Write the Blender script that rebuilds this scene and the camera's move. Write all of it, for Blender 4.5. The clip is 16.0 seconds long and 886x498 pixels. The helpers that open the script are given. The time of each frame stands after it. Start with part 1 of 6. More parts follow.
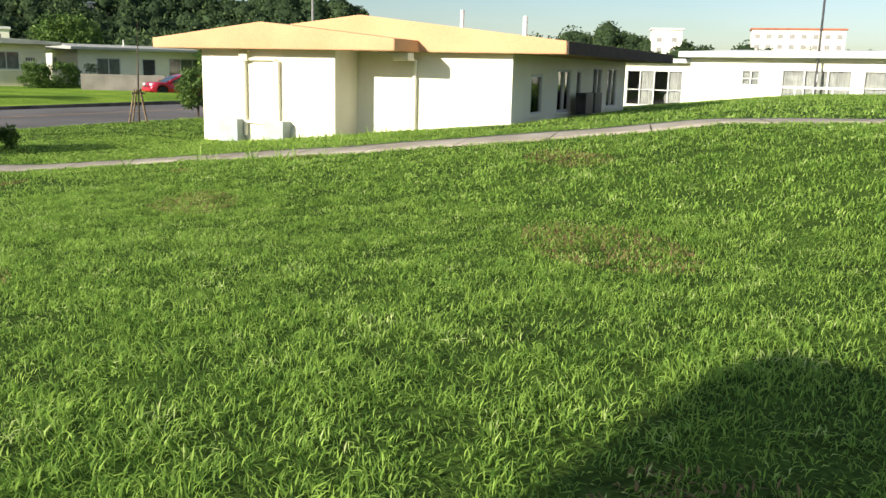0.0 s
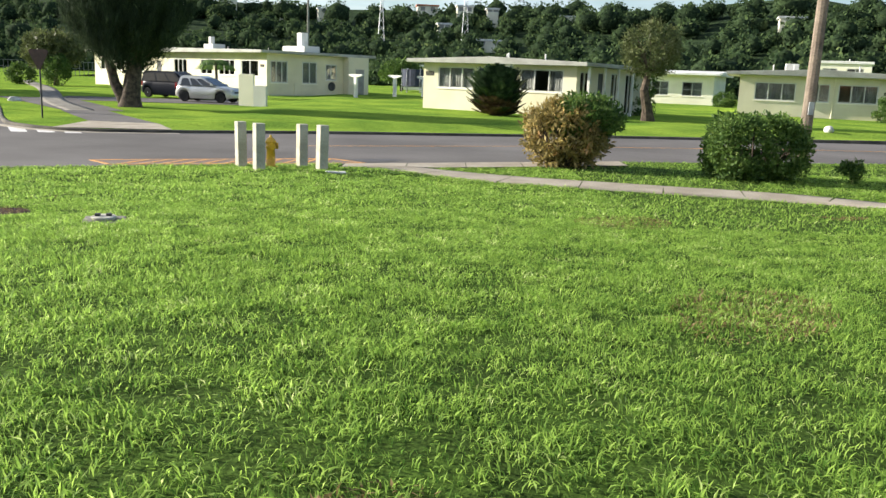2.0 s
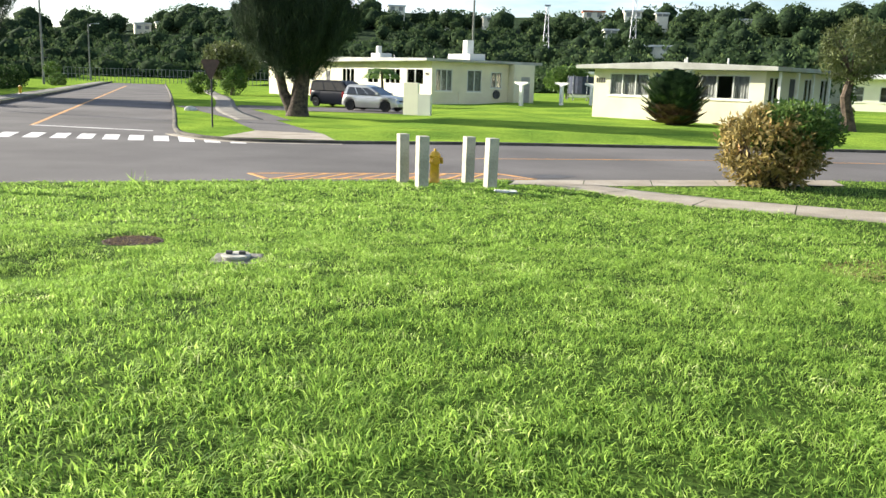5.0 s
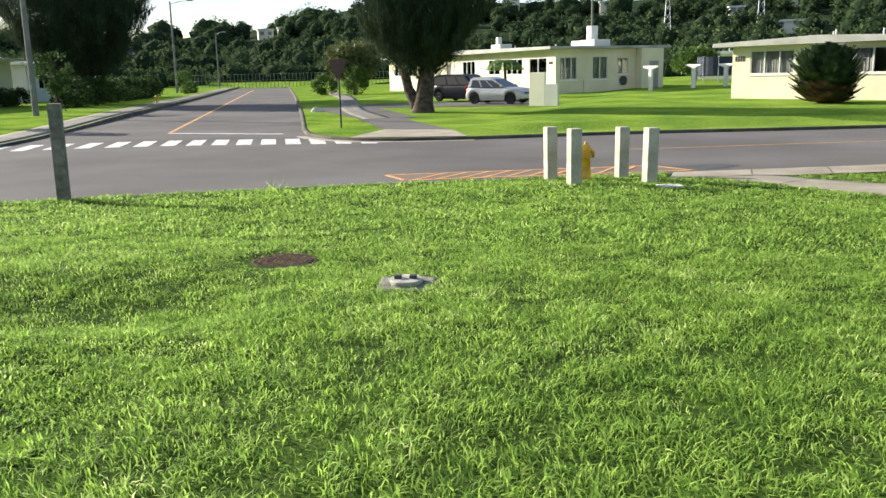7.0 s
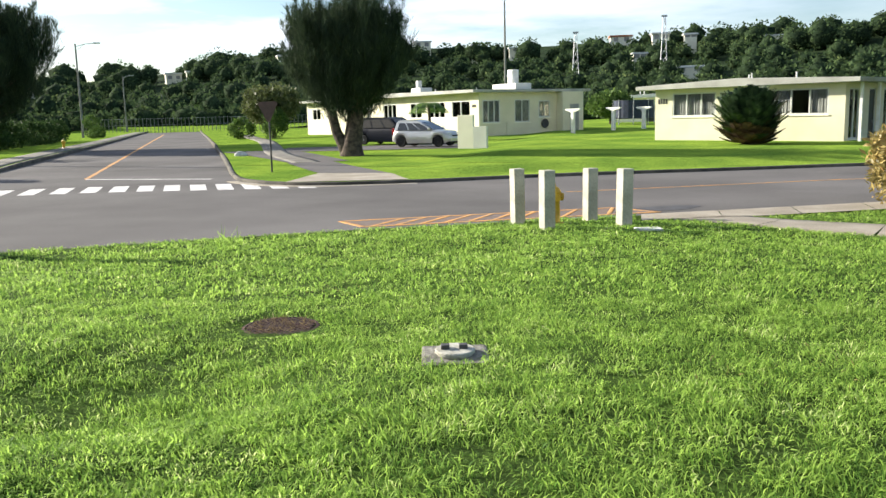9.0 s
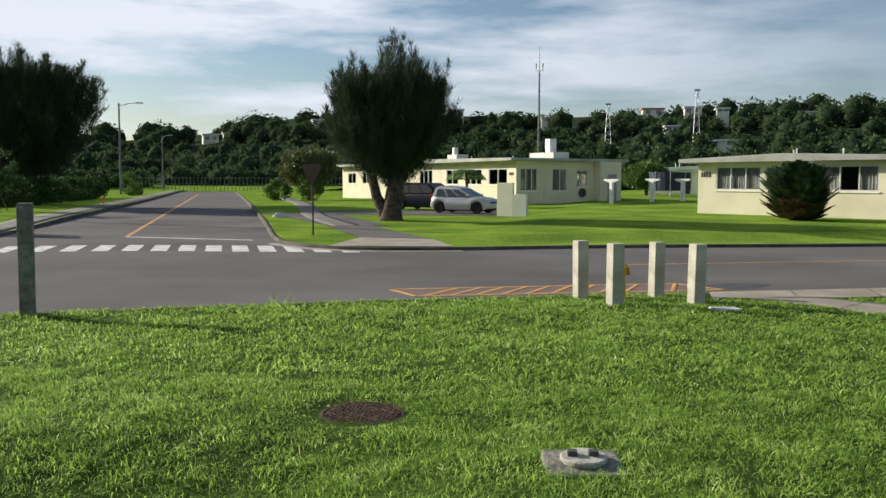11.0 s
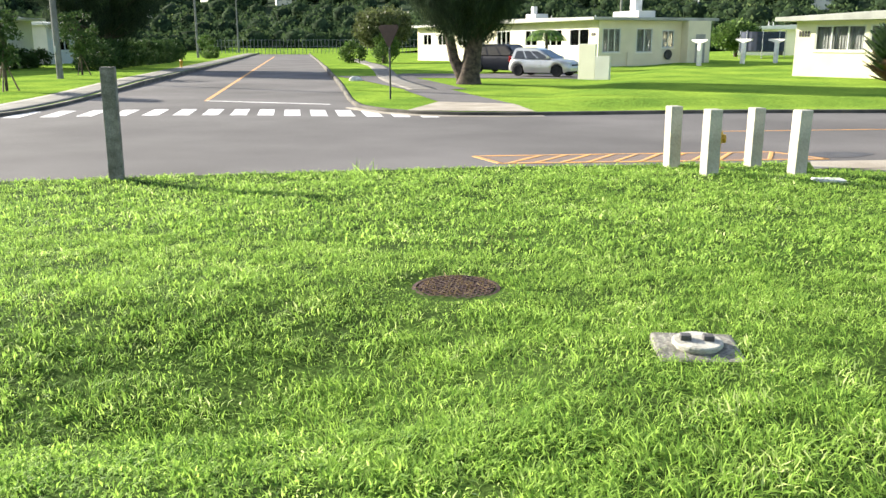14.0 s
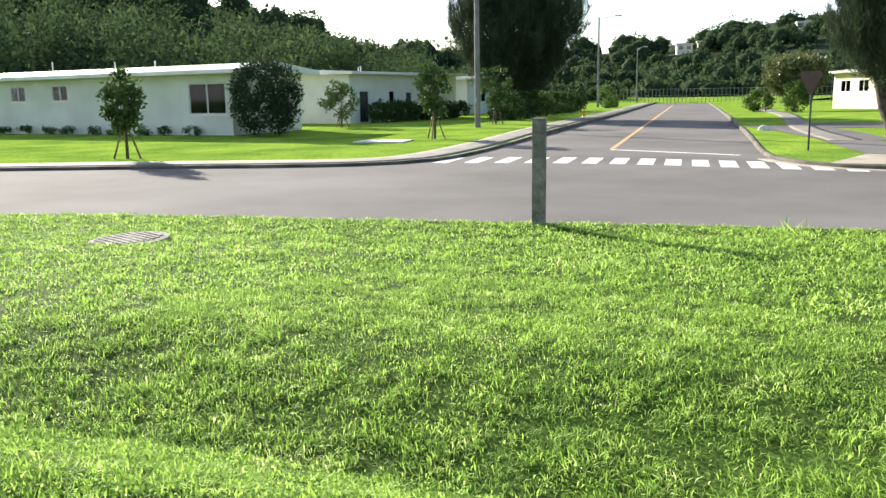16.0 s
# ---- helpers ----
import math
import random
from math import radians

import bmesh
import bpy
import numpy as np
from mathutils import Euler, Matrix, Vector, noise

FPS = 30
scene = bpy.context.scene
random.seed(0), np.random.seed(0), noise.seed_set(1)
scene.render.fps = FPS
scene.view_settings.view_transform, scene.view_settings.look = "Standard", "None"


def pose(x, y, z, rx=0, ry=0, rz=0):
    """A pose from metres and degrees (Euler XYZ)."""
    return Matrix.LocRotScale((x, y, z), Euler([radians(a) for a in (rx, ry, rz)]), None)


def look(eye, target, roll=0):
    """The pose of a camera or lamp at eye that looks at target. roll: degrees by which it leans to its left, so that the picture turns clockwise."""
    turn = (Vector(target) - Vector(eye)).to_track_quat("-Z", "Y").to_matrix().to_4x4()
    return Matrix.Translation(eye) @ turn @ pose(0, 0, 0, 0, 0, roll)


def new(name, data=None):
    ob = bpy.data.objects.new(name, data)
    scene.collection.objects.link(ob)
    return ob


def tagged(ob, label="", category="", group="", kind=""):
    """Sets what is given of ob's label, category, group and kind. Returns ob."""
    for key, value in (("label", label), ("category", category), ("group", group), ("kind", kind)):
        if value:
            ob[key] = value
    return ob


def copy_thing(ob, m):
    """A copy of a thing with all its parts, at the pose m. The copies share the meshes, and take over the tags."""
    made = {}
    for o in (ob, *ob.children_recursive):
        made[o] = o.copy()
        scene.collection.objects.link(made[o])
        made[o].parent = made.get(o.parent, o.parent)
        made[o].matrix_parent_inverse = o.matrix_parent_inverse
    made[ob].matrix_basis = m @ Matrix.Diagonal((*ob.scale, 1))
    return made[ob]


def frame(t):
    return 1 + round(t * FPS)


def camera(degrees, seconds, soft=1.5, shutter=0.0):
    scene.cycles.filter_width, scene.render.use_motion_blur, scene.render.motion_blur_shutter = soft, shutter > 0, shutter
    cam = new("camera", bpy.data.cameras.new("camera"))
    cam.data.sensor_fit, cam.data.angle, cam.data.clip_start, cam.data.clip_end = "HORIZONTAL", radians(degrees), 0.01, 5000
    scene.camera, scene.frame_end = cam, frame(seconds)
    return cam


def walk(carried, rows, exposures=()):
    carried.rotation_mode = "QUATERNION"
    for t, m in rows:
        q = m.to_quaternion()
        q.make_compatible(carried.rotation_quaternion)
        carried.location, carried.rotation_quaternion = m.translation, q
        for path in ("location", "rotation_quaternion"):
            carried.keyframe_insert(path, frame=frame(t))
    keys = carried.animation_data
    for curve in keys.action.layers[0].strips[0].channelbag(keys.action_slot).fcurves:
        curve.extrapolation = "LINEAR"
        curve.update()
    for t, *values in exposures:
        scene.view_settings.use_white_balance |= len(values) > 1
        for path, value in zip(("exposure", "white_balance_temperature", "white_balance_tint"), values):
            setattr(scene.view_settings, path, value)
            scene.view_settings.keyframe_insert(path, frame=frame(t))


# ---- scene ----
cam = camera(55.0, 16.0)
PATH = [
    (0, (0.925, -1.859, 2.08), (2.477, -0.666, 1.67), 1.4),
    (0.5, (0.967, -1.759, 2.08), (2.119, -0.172, 1.686), 1.6),
    (0.7, (0.986, -1.722, 2.08), (1.948, -0.011, 1.697), 2.1),
    (1, (1.01, -1.661, 2.081), (1.695, 0.178, 1.695), 3.0),
    (1.5, (1.047, -1.549, 2.077), (1.335, 0.382, 1.641), 3.7),
    (2, (1.007, -1.385, 2.073), (1.01, 0.576, 1.681), 2.2),
    (2.5, (0.92, -1.132, 2.072), (0.745, 0.83, 1.723), 0.7),
    (3, (0.876, -0.812, 2.075), (0.537, 1.13, 1.738), 1.0),
    (3.2, (0.862, -0.669, 2.076), (0.474, 1.263, 1.735), 1.6),
    (5.3, (0.469, 0.81, 2.043), (0.118, 2.74, 1.654), 1.9),
    (5.5, (0.404, 0.93, 2.037), (0.094, 2.878, 1.703), 1.2),
    (6, (0.206, 1.187, 2.027), (-0.16, 3.14, 1.801), 0.0),
    (6.5, (0.01, 1.419, 2.034), (-0.548, 3.314, 1.72), -0.5),
    (7, (-0.264, 1.608, 2.023), (-0.897, 3.461, 1.617), -1.3),
    (7.5, (-0.59, 1.77, 2.014), (-1.241, 3.615, 1.602), -2.5),
    (8, (-0.867, 1.934, 1.989), (-1.507, 3.787, 1.593), -1.7),
    (8.5, (-1.125, 2.15, 1.988), (-1.738, 4.016, 1.606), -0.6),
    (9, (-1.398, 2.3, 1.972), (-1.839, 4.226, 1.66), -1.4),
    (9.5, (-1.632, 2.46, 1.956), (-1.919, 4.427, 1.735), -3.6),
    (10, (-1.793, 2.643, 1.966), (-2.158, 4.604, 1.826), -3.6),
    (10.2, (-1.841, 2.705, 1.976), (-2.248, 4.66, 1.862), -2.6),
    (12.3, (-2.335, 2.936, 1.999), (-2.861, 4.851, 1.763), 1.2),
    (12.5, (-2.329, 2.98, 2.007), (-2.851, 4.899, 1.8), 1.7),
    (13, (-2.323, 3.045, 2.013), (-2.901, 4.948, 1.806), 1.5),
    (13.5, (-2.308, 3.07, 1.995), (-2.886, 4.95, 1.632), 0.0),
    (13.8, (-2.307, 3.074, 1.986), (-2.903, 4.93, 1.54), -0.1),
    (14, (-2.308, 3.061, 1.985), (-2.961, 4.891, 1.514), -0.1),
    (14.5, (-2.344, 3.043, 1.984), (-3.255, 4.762, 1.521), 0.4),
    (15, (-2.419, 3.028, 1.987), (-3.58, 4.583, 1.506), 1.4),
    (15.5, (-2.61, 3.019, 2.004), (-3.912, 4.473, 1.568), 0.2),
    (16, (-2.818, 3.011, 2.008), (-4.22, 4.393, 1.654), -1.0),
]
EXPOSURES = [(0, 0.92), (0.5, 0.6), (1, 0.0), (1.5, 0.22), (2, 1.26), (2.5, 0.76), (3, 0.92), (5.5, 1.6), (6, 0.85), (6.5, 0.7), (7, 1.27), (7.5, 1.7), (8, 1.67), (8.5, 1.58), (9, 1.35), (9.5, 0.8), (10, 0.47), (12.5, 0.6), (13, 0.57), (13.5, 0.68), (14, 1.8), (14.5, 1.9), (15, 1.84), (15.5, 1.82), (16, 1.74)]
walk(cam, [(t, look(eye, target, roll)) for t, eye, target, roll in PATH], EXPOSURES)

# ------------------------------------------------------------------ light
SUN_DIR = Vector((-0.914, 0.211, 0.345)).normalized()      # towards the sun
world = bpy.data.worlds.new("sky")
scene.world = world
world.use_nodes = True
wn, wl = world.node_tree.nodes, world.node_tree.links
wn.clear()
w_out = wn.new("ShaderNodeOutputWorld")
w_bg = wn.new("ShaderNodeBackground")
w_sky = wn.new("ShaderNodeTexSky")
w_sky.sky_type, w_sky.sun_disc = "NISHITA", False
w_sky.sun_elevation = math.asin(SUN_DIR.z)
w_sky.sun_rotation = math.atan2(SUN_DIR.x, SUN_DIR.y)
w_sky.air_density, w_sky.dust_density, w_sky.ozone_density = 1.0, 0.7, 2.5
w_tc = wn.new("ShaderNodeTexCoord")
w_map = wn.new("ShaderNodeMapping")
w_map.inputs["Scale"].default_value = (1.0, 1.0, 5.5)
w_noise = wn.new("ShaderNodeTexNoise")
w_noise.inputs["Scale"].default_value = 2.3
w_noise.inputs["Detail"].default_value = 7.0
w_noise.inputs["Roughness"].default_value = 0.55
w_ramp = wn.new("ShaderNodeValToRGB")
w_ramp.color_ramp.elements[0].position, w_ramp.color_ramp.elements[1].position = 0.45, 0.62
w_ramp.color_ramp.elements[1].color = (0.85, 0.85, 0.85, 1)
w_mix = wn.new("ShaderNodeMixRGB")
w_mix.inputs[2].default_value = (8.0, 8.5, 9.5, 1)
wl.new(w_tc.outputs["Generated"], w_map.inputs["Vector"])
wl.new(w_map.outputs[0], w_noise.inputs["Vector"])
wl.new(w_noise.outputs["Fac"], w_ramp.inputs["Fac"])
w_xyz, w_veil, w_mul = wn.new("ShaderNodeSeparateXYZ"), wn.new("ShaderNodeMapRange"), wn.new("ShaderNodeMath")
w_veil.inputs["From Min"].default_value, w_veil.inputs["From Max"].default_value = -0.45, 0.3
w_veil.inputs["To Min"].default_value, w_veil.inputs["To Max"].default_value = 1.6, 0.12      # thicker veil of cloud towards the sun
w_mul.operation = "MULTIPLY"
wl.new(w_tc.outputs["Generated"], w_xyz.inputs[0])
wl.new(w_xyz.outputs["X"], w_veil.inputs["Value"])
wl.new(w_ramp.outputs["Color"], w_mul.inputs[0])
wl.new(w_veil.outputs["Result"], w_mul.inputs[1])
wl.new(w_mul.outputs[0], w_mix.inputs[0])
wl.new(w_sky.outputs["Color"], w_mix.inputs[1])
wl.new(w_mix.outputs[0], w_bg.inputs["Color"])
w_bg.inputs["Strength"].default_value = 0.070
wl.new(w_bg.outputs[0], w_out.inputs["Surface"])

sun = new("sun", bpy.data.lights.new("sun", "SUN"))
sun.data.energy, sun.data.angle, sun.data.color = 4.9, radians(0.6), (1.0, 0.93, 0.80)
sun.matrix_world = look((0, 0, 60), tuple(Vector((0, 0, 60)) - SUN_DIR * 10))

# ------------------------------------------------------------------ materials


def mat(name, base, other=None, rough=0.8, scale=3.0, fine=60.0, var=0.35, bump=0.15, metal=0.0, spec=0.3, rand=0.0, coat=0.0):
    """A surface with colour variation at two scales and fine relief; base drifts to other in patches."""
    m = bpy.data.materials.new(name)
    m.use_nodes = True
    n, l = m.node_tree.nodes, m.node_tree.links
    p = n["Principled BSDF"]
    tc = n.new("ShaderNodeTexCoord")
    big, small = n.new("ShaderNodeTexNoise"), n.new("ShaderNodeTexNoise")
    for node, s, d in ((big, scale, 5.0), (small, fine, 3.0)):
        node.inputs["Scale"].default_value, node.inputs["Detail"].default_value = s, d
        l.new(tc.outputs["Object"], node.inputs["Vector"])
    other = other or tuple(c * 0.6 for c in base)
    ramp = n.new("ShaderNodeValToRGB")
    ramp.color_ramp.elements[0].position, ramp.color_ramp.elements[1].position = 0.36, 0.66
    ramp.color_ramp.elements[0].color, ramp.color_ramp.elements[1].color = (*other, 1), (*base, 1)
    l.new(big.outputs["Fac"], ramp.inputs["Fac"])
    hsv = n.new("ShaderNodeHueSaturation")
    span = n.new("ShaderNodeMapRange")
    span.inputs["From Min"].default_value, span.inputs["From Max"].default_value = 0.3, 0.7
    span.inputs["To Min"].default_value, span.inputs["To Max"].default_value = 1 - var, 1 + var
    l.new(small.outputs["Fac"], span.inputs["Value"])
    l.new(ramp.outputs["Color"], hsv.inputs["Color"])
    if rand:
        info, add = n.new("ShaderNodeObjectInfo"), n.new("ShaderNodeMath")
        add.operation = "MULTIPLY_ADD"
        add.inputs[1].default_value = rand
        l.new(info.outputs["Random"], add.inputs[0])
        l.new(span.outputs[0], add.inputs[2])
        l.new(add.outputs[0], hsv.inputs["Value"])
    else:
        l.new(span.outputs[0], hsv.inputs["Value"])
    l.new(hsv.outputs["Color"], p.inputs["Base Color"])
    b = n.new("ShaderNodeBump")
    b.inputs["Strength"].default_value, b.inputs["Distance"].default_value = bump, 0.01
    l.new(small.outputs["Fac"], b.inputs["Height"])
    l.new(b.outputs["Normal"], p.inputs["Normal"])
    p.inputs["Roughness"].default_value, p.inputs["Metallic"].default_value = rough, metal
    p.inputs["Specular IOR Level"].default_value, p.inputs["Coat Weight"].default_value = spec, coat
    return m


def leaf_mat(name, base, other, third=None, thin=0.35, rough=0.5, scale=0.6, spec=0.14):
    """Leaves and blades that let light through, each one of its own shade."""
    m = bpy.data.materials.new(name)
    m.use_nodes = True
    n, l = m.node_tree.nodes, m.node_tree.links
    p, out = n["Principled BSDF"], n["Material Output"]
    geo, tc, noise_n = n.new("ShaderNodeNewGeometry"), n.new("ShaderNodeTexCoord"), n.new("ShaderNodeTexNoise")
    noise_n.inputs["Scale"].default_value, noise_n.inputs["Detail"].default_value = scale, 4.0
    l.new(tc.outputs["Object"], noise_n.inputs["Vector"])
    ramp = n.new("ShaderNodeValToRGB")
    e = ramp.color_ramp.elements
    e[0].position, e[1].position = 0.0, 0.85
    e[0].color, e[1].color = (*other, 1), (*base, 1)
    if third:
        x = e.new(1.0)
        x.color = (*third, 1)
    add = n.new("ShaderNodeMath")
    add.operation = "MULTIPLY_ADD"
    add.inputs[1].default_value = 0.80
    sub = n.new("ShaderNodeMath")
    sub.operation = "MULTIPLY_ADD"
    sub.inputs[1].default_value, sub.inputs[2].default_value = 1.0, -0.42
    l.new(noise_n.outputs["Fac"], sub.inputs[0])
    l.new(geo.outputs["Random Per Island"], add.inputs[0])
    l.new(sub.outputs[0], add.inputs[2])
    l.new(add.outputs[0], ramp.inputs["Fac"])
    l.new(ramp.outputs["Color"], p.inputs["Base Color"])
    p.inputs["Roughness"].default_value, p.inputs["Specular IOR Level"].default_value = rough, spec
    tr, mix = n.new("ShaderNodeBsdfTranslucent"), n.new("ShaderNodeMixShader")
    l.new(ramp.outputs["Color"], tr.inputs["Color"])
    mix.inputs["Fac"].default_value = thin
    l.new(p.outputs[0], mix.inputs[1])
    l.new(tr.outputs[0], mix.inputs[2])
    l.new(mix.outputs[0], out.inputs["Surface"])
    return m


def glass_mat(name, tint):
    m = bpy.data.materials.new(name)
    m.use_nodes = True
    n, l = m.node_tree.nodes, m.node_tree.links
    n.remove(n["Principled BSDF"])
    gl, tr, mix, fr = (n.new("ShaderNodeBsdfGlossy"), n.new("ShaderNodeBsdfTransparent"), n.new("ShaderNodeMixShader"), n.new("ShaderNodeFresnel"))
    gl.inputs["Roughness"].default_value = 0.03
    tr.inputs["Color"].default_value = (*tint, 1)
    fr.inputs["IOR"].default_value = 1.55
    l.new(fr.outputs[0], mix.inputs["Fac"])
    l.new(tr.outputs[0], mix.inputs[1])
    l.new(gl.outputs[0], mix.inputs[2])
    l.new(mix.outputs[0], n["Material Output"].inputs["Surface"])
    return m


ASPHALT = mat("asphalt", (0.165, 0.155, 0.15), (0.115, 0.108, 0.105), 0.97, 0.22, 45, 0.16, 0.35, spec=0.05)
ASPHALT_DARK = mat("asphalt_dark", (0.06, 0.058, 0.06), (0.09, 0.085, 0.085), 0.7, 2, 45, 0.2, 0.3)
PATH_GREY = mat("worn_path_concrete", (0.21, 0.193, 0.165), (0.135, 0.125, 0.105), 0.92, 0.9, 45, 0.22, 0.4)
# kept dark: the shade on the street-side kerb faces is in the colour
KERB = mat("kerb_concrete", (0.13, 0.115, 0.09), (0.055, 0.05, 0.04), 0.92, 1.2, 40, 0.3, 0.5)
PATH_MAT = mat("path_concrete", (0.35, 0.31, 0.25), (0.25, 0.215, 0.165), 0.9, 1.1, 50, 0.2, 0.4, rand=0.08)
POST_MAT = mat("post_concrete", (0.53, 0.50, 0.41), (0.37, 0.345, 0.275), 0.92, 3.0, 28, 0.12, 0.3, rand=0.06)
WHITE_LINE = mat("worn_white_paint", (0.74, 0.72, 0.69), (0.44, 0.42, 0.41), 0.8, 3, 40, 0.15, 0.2)
ORANGE_LINE = mat("worn_orange_paint", (0.62, 0.29, 0.07), (0.40, 0.23, 0.10), 0.8, 3, 40, 0.18, 0.2)
HATCH_GROUND = mat("hatched_red_paint", (0.19, 0.125, 0.095), (0.15, 0.12, 0.105), 0.85, 2, 40, 0.2, 0.2)
LAWN_GROUND = mat("lawn_soil", (0.060, 0.105, 0.018), (0.035, 0.06, 0.013), 0.95, 2.2, 42, 0.55, 1.0, spec=0.03)
LAWN_FAR = mat("mown_lawn", (0.22, 0.32, 0.045), (0.115, 0.20, 0.032), 1.0, 0.35, 18, 0.5, 1.0, spec=0.0)
EARTH = mat("far_ground", (0.10, 0.16, 0.04), (0.06, 0.10, 0.03), 0.95, 0.05, 3, 0.3, 0.3)
CREAM = mat("cream_wall", (0.71, 0.66, 0.48), (0.62, 0.57, 0.41), 0.85, 0.7, 25, 0.05, 0.25)
WHITE_WALL = mat("white_wall", (0.84, 0.80, 0.65), (0.76, 0.72, 0.57), 0.85, 0.7, 25, 0.04, 0.25)
PALE_WALL = mat("pale_wall", (0.66, 0.66, 0.60), (0.56, 0.56, 0.50), 0.85, 0.5, 25, 0.05, 0.25)
ROOF_GREY = mat("roof_grey", (0.40, 0.40, 0.36), (0.28, 0.28, 0.25), 0.8, 0.8, 25, 0.15, 0.3)
ROOF_WHITE = mat("roof_white", (0.74, 0.73, 0.70), (0.6, 0.59, 0.56), 0.55, 0.6, 25, 0.08, 0.2)
ROOF_PEACH = mat("roof_peach", (0.58, 0.34, 0.18), (0.50, 0.29, 0.15), 0.75, 0.6, 25, 0.07, 0.2)
FRAME_MAT = mat("window_frame_paint", (0.62, 0.62, 0.58), (0.5, 0.5, 0.46), 0.5, 4, 40, 0.05, 0.1)
GLASS = glass_mat("window_glass", (0.88, 0.9, 0.9))
CURTAIN = mat("curtain_cloth", (0.40, 0.40, 0.37), (0.27, 0.27, 0.25), 0.9, 3, 30, 0.1, 0.3)
DARK_IN = mat("interior_paint", (0.34, 0.33, 0.30), (0.24, 0.235, 0.22), 0.9, 2, 30, 0.1, 0.1)
DARK_METAL = mat("dark_metal", (0.06, 0.06, 0.062), (0.035, 0.035, 0.036), 0.5, 3, 50, 0.2, 0.2, metal=0.3)
GREY_METAL = mat("galvanised_metal", (0.46, 0.47, 0.48), (0.33, 0.34, 0.35), 0.5, 3, 50, 0.12, 0.15, metal=0.5)
WHITE_PAINT = mat("white_paint", (0.78, 0.77, 0.73), (0.62, 0.6, 0.55), 0.6, 2, 40, 0.06, 0.15)
RUST = mat("rusted_iron", (0.10, 0.055, 0.045), (0.035, 0.024, 0.022), 0.85, 14, 70, 0.4, 0.6, metal=0.2)
SIGN_BACK = mat("sign_back", (0.065, 0.042, 0.033), (0.04, 0.028, 0.023), 0.85, 5, 50, 0.15, 0.2)
LID = mat("lid_iron", (0.50, 0.48, 0.41), (0.32, 0.305, 0.25), 0.7, 9, 60, 0.2, 0.4)
WEATHERED = mat("weathered_concrete", (0.27, 0.255, 0.22), (0.13, 0.125, 0.10), 0.95, 7, 60, 0.35, 0.7)
YELLOW = mat("hydrant_yellow", (0.70, 0.42, 0.02), (0.52, 0.29, 0.02), 0.45, 6, 40, 0.12, 0.2, spec=0.5)
BARK = mat("grey_bark", (0.12, 0.09, 0.065), (0.04, 0.03, 0.023), 0.95, 5, 26, 0.45, 1.0)
POLE_MAT = mat("pole_wood", (0.25, 0.20, 0.155), (0.14, 0.11, 0.085), 0.9, 2, 30, 0.3, 0.5)
POLE_CONCRETE = mat("pole_concrete", (0.24, 0.235, 0.22), (0.16, 0.155, 0.148), 0.85, 2, 30, 0.12, 0.3)
STAKE = mat("stake_wood", (0.26, 0.19, 0.12), (0.12, 0.09, 0.06), 0.9, 6, 40, 0.25, 0.4)
SILVER = mat("silver_car_paint", (0.56, 0.55, 0.52), (0.50, 0.49, 0.47), 0.32, 1, 200, 0.04, 0.02, metal=0.55, coat=0.7)
NAVY = mat("navy_car_paint", (0.008, 0.010, 0.018), (0.006, 0.008, 0.014), 0.35, 1, 200, 0.05, 0.02, metal=0.0, spec=0.1, coat=0.0)
RED = mat("red_car_paint", (0.42, 0.012, 0.035), (0.36, 0.010, 0.03), 0.3, 1, 200, 0.05, 0.02, metal=0.2, coat=0.8)
RUBBER = mat("tyre_rubber", (0.022, 0.022, 0.022), (0.015, 0.015, 0.015), 0.85, 8, 60, 0.2, 0.3)
RED_LAMP = mat("lamp_red", (0.45, 0.03, 0.02), (0.35, 0.02, 0.02), 0.25, 5, 60, 0.05, 0.02)
CLEAR_LAMP = mat("lamp_clear", (0.75, 0.75, 0.74), (0.6, 0.6, 0.6), 0.15, 5, 60, 0.05, 0.02)
INK = mat("dark_marking", (0.05, 0.045, 0.04), (0.035, 0.03, 0.03), 0.7, 5, 50, 0.1, 0.05)
BOX_GREY = mat("utility_box_paint", (0.40, 0.45, 0.42), (0.31, 0.35, 0.33), 0.6, 3, 40, 0.06, 0.1)
RED_TILE = mat("red_roof_tile", (0.42, 0.15, 0.08), (0.32, 0.11, 0.06), 0.8, 1, 8, 0.15, 0.3)
NET = mat("dark_net", (0.035, 0.045, 0.075), (0.025, 0.03, 0.05), 0.8, 3, 60, 0.2, 0.2)
STONE_WHITE = mat("pale_stone", (0.72, 0.71, 0.68), (0.40, 0.39, 0.37), 0.9, 5, 40, 0.15, 0.5)

GRASS = leaf_mat("grass_blade", (0.42, 0.61, 0.118), (0.095, 0.20, 0.034), (0.76, 0.83, 0.37), 0.56, 0.60, 2.6, 0.10)
DRY_GRASS = leaf_mat("dry_grass_blade", (0.27, 0.20, 0.09), (0.15, 0.10, 0.05), (0.34, 0.24, 0.11), 0.3, 0.6, 1.5)
NEEDLE = leaf_mat("casuarina_needle", (0.058, 0.085, 0.042), (0.016, 0.028, 0.019), (0.13, 0.17, 0.08), 0.25, 0.7, 0.9, 0.05)
SHRUB_LEAF = leaf_mat("shrub_leaf", (0.13, 0.21, 0.045), (0.035, 0.075, 0.022), (0.24, 0.31, 0.09), 0.3, 0.6, 1.8)
# SHRUB_LEAF darkened to carry the shade on backlit and shadowed plants
SHRUB_SHADED = leaf_mat("shaded_shrub_leaf", (0.07, 0.12, 0.035), (0.025, 0.05, 0.018), (0.13, 0.18, 0.06), 0.25, 0.65, 1.8, 0.06)
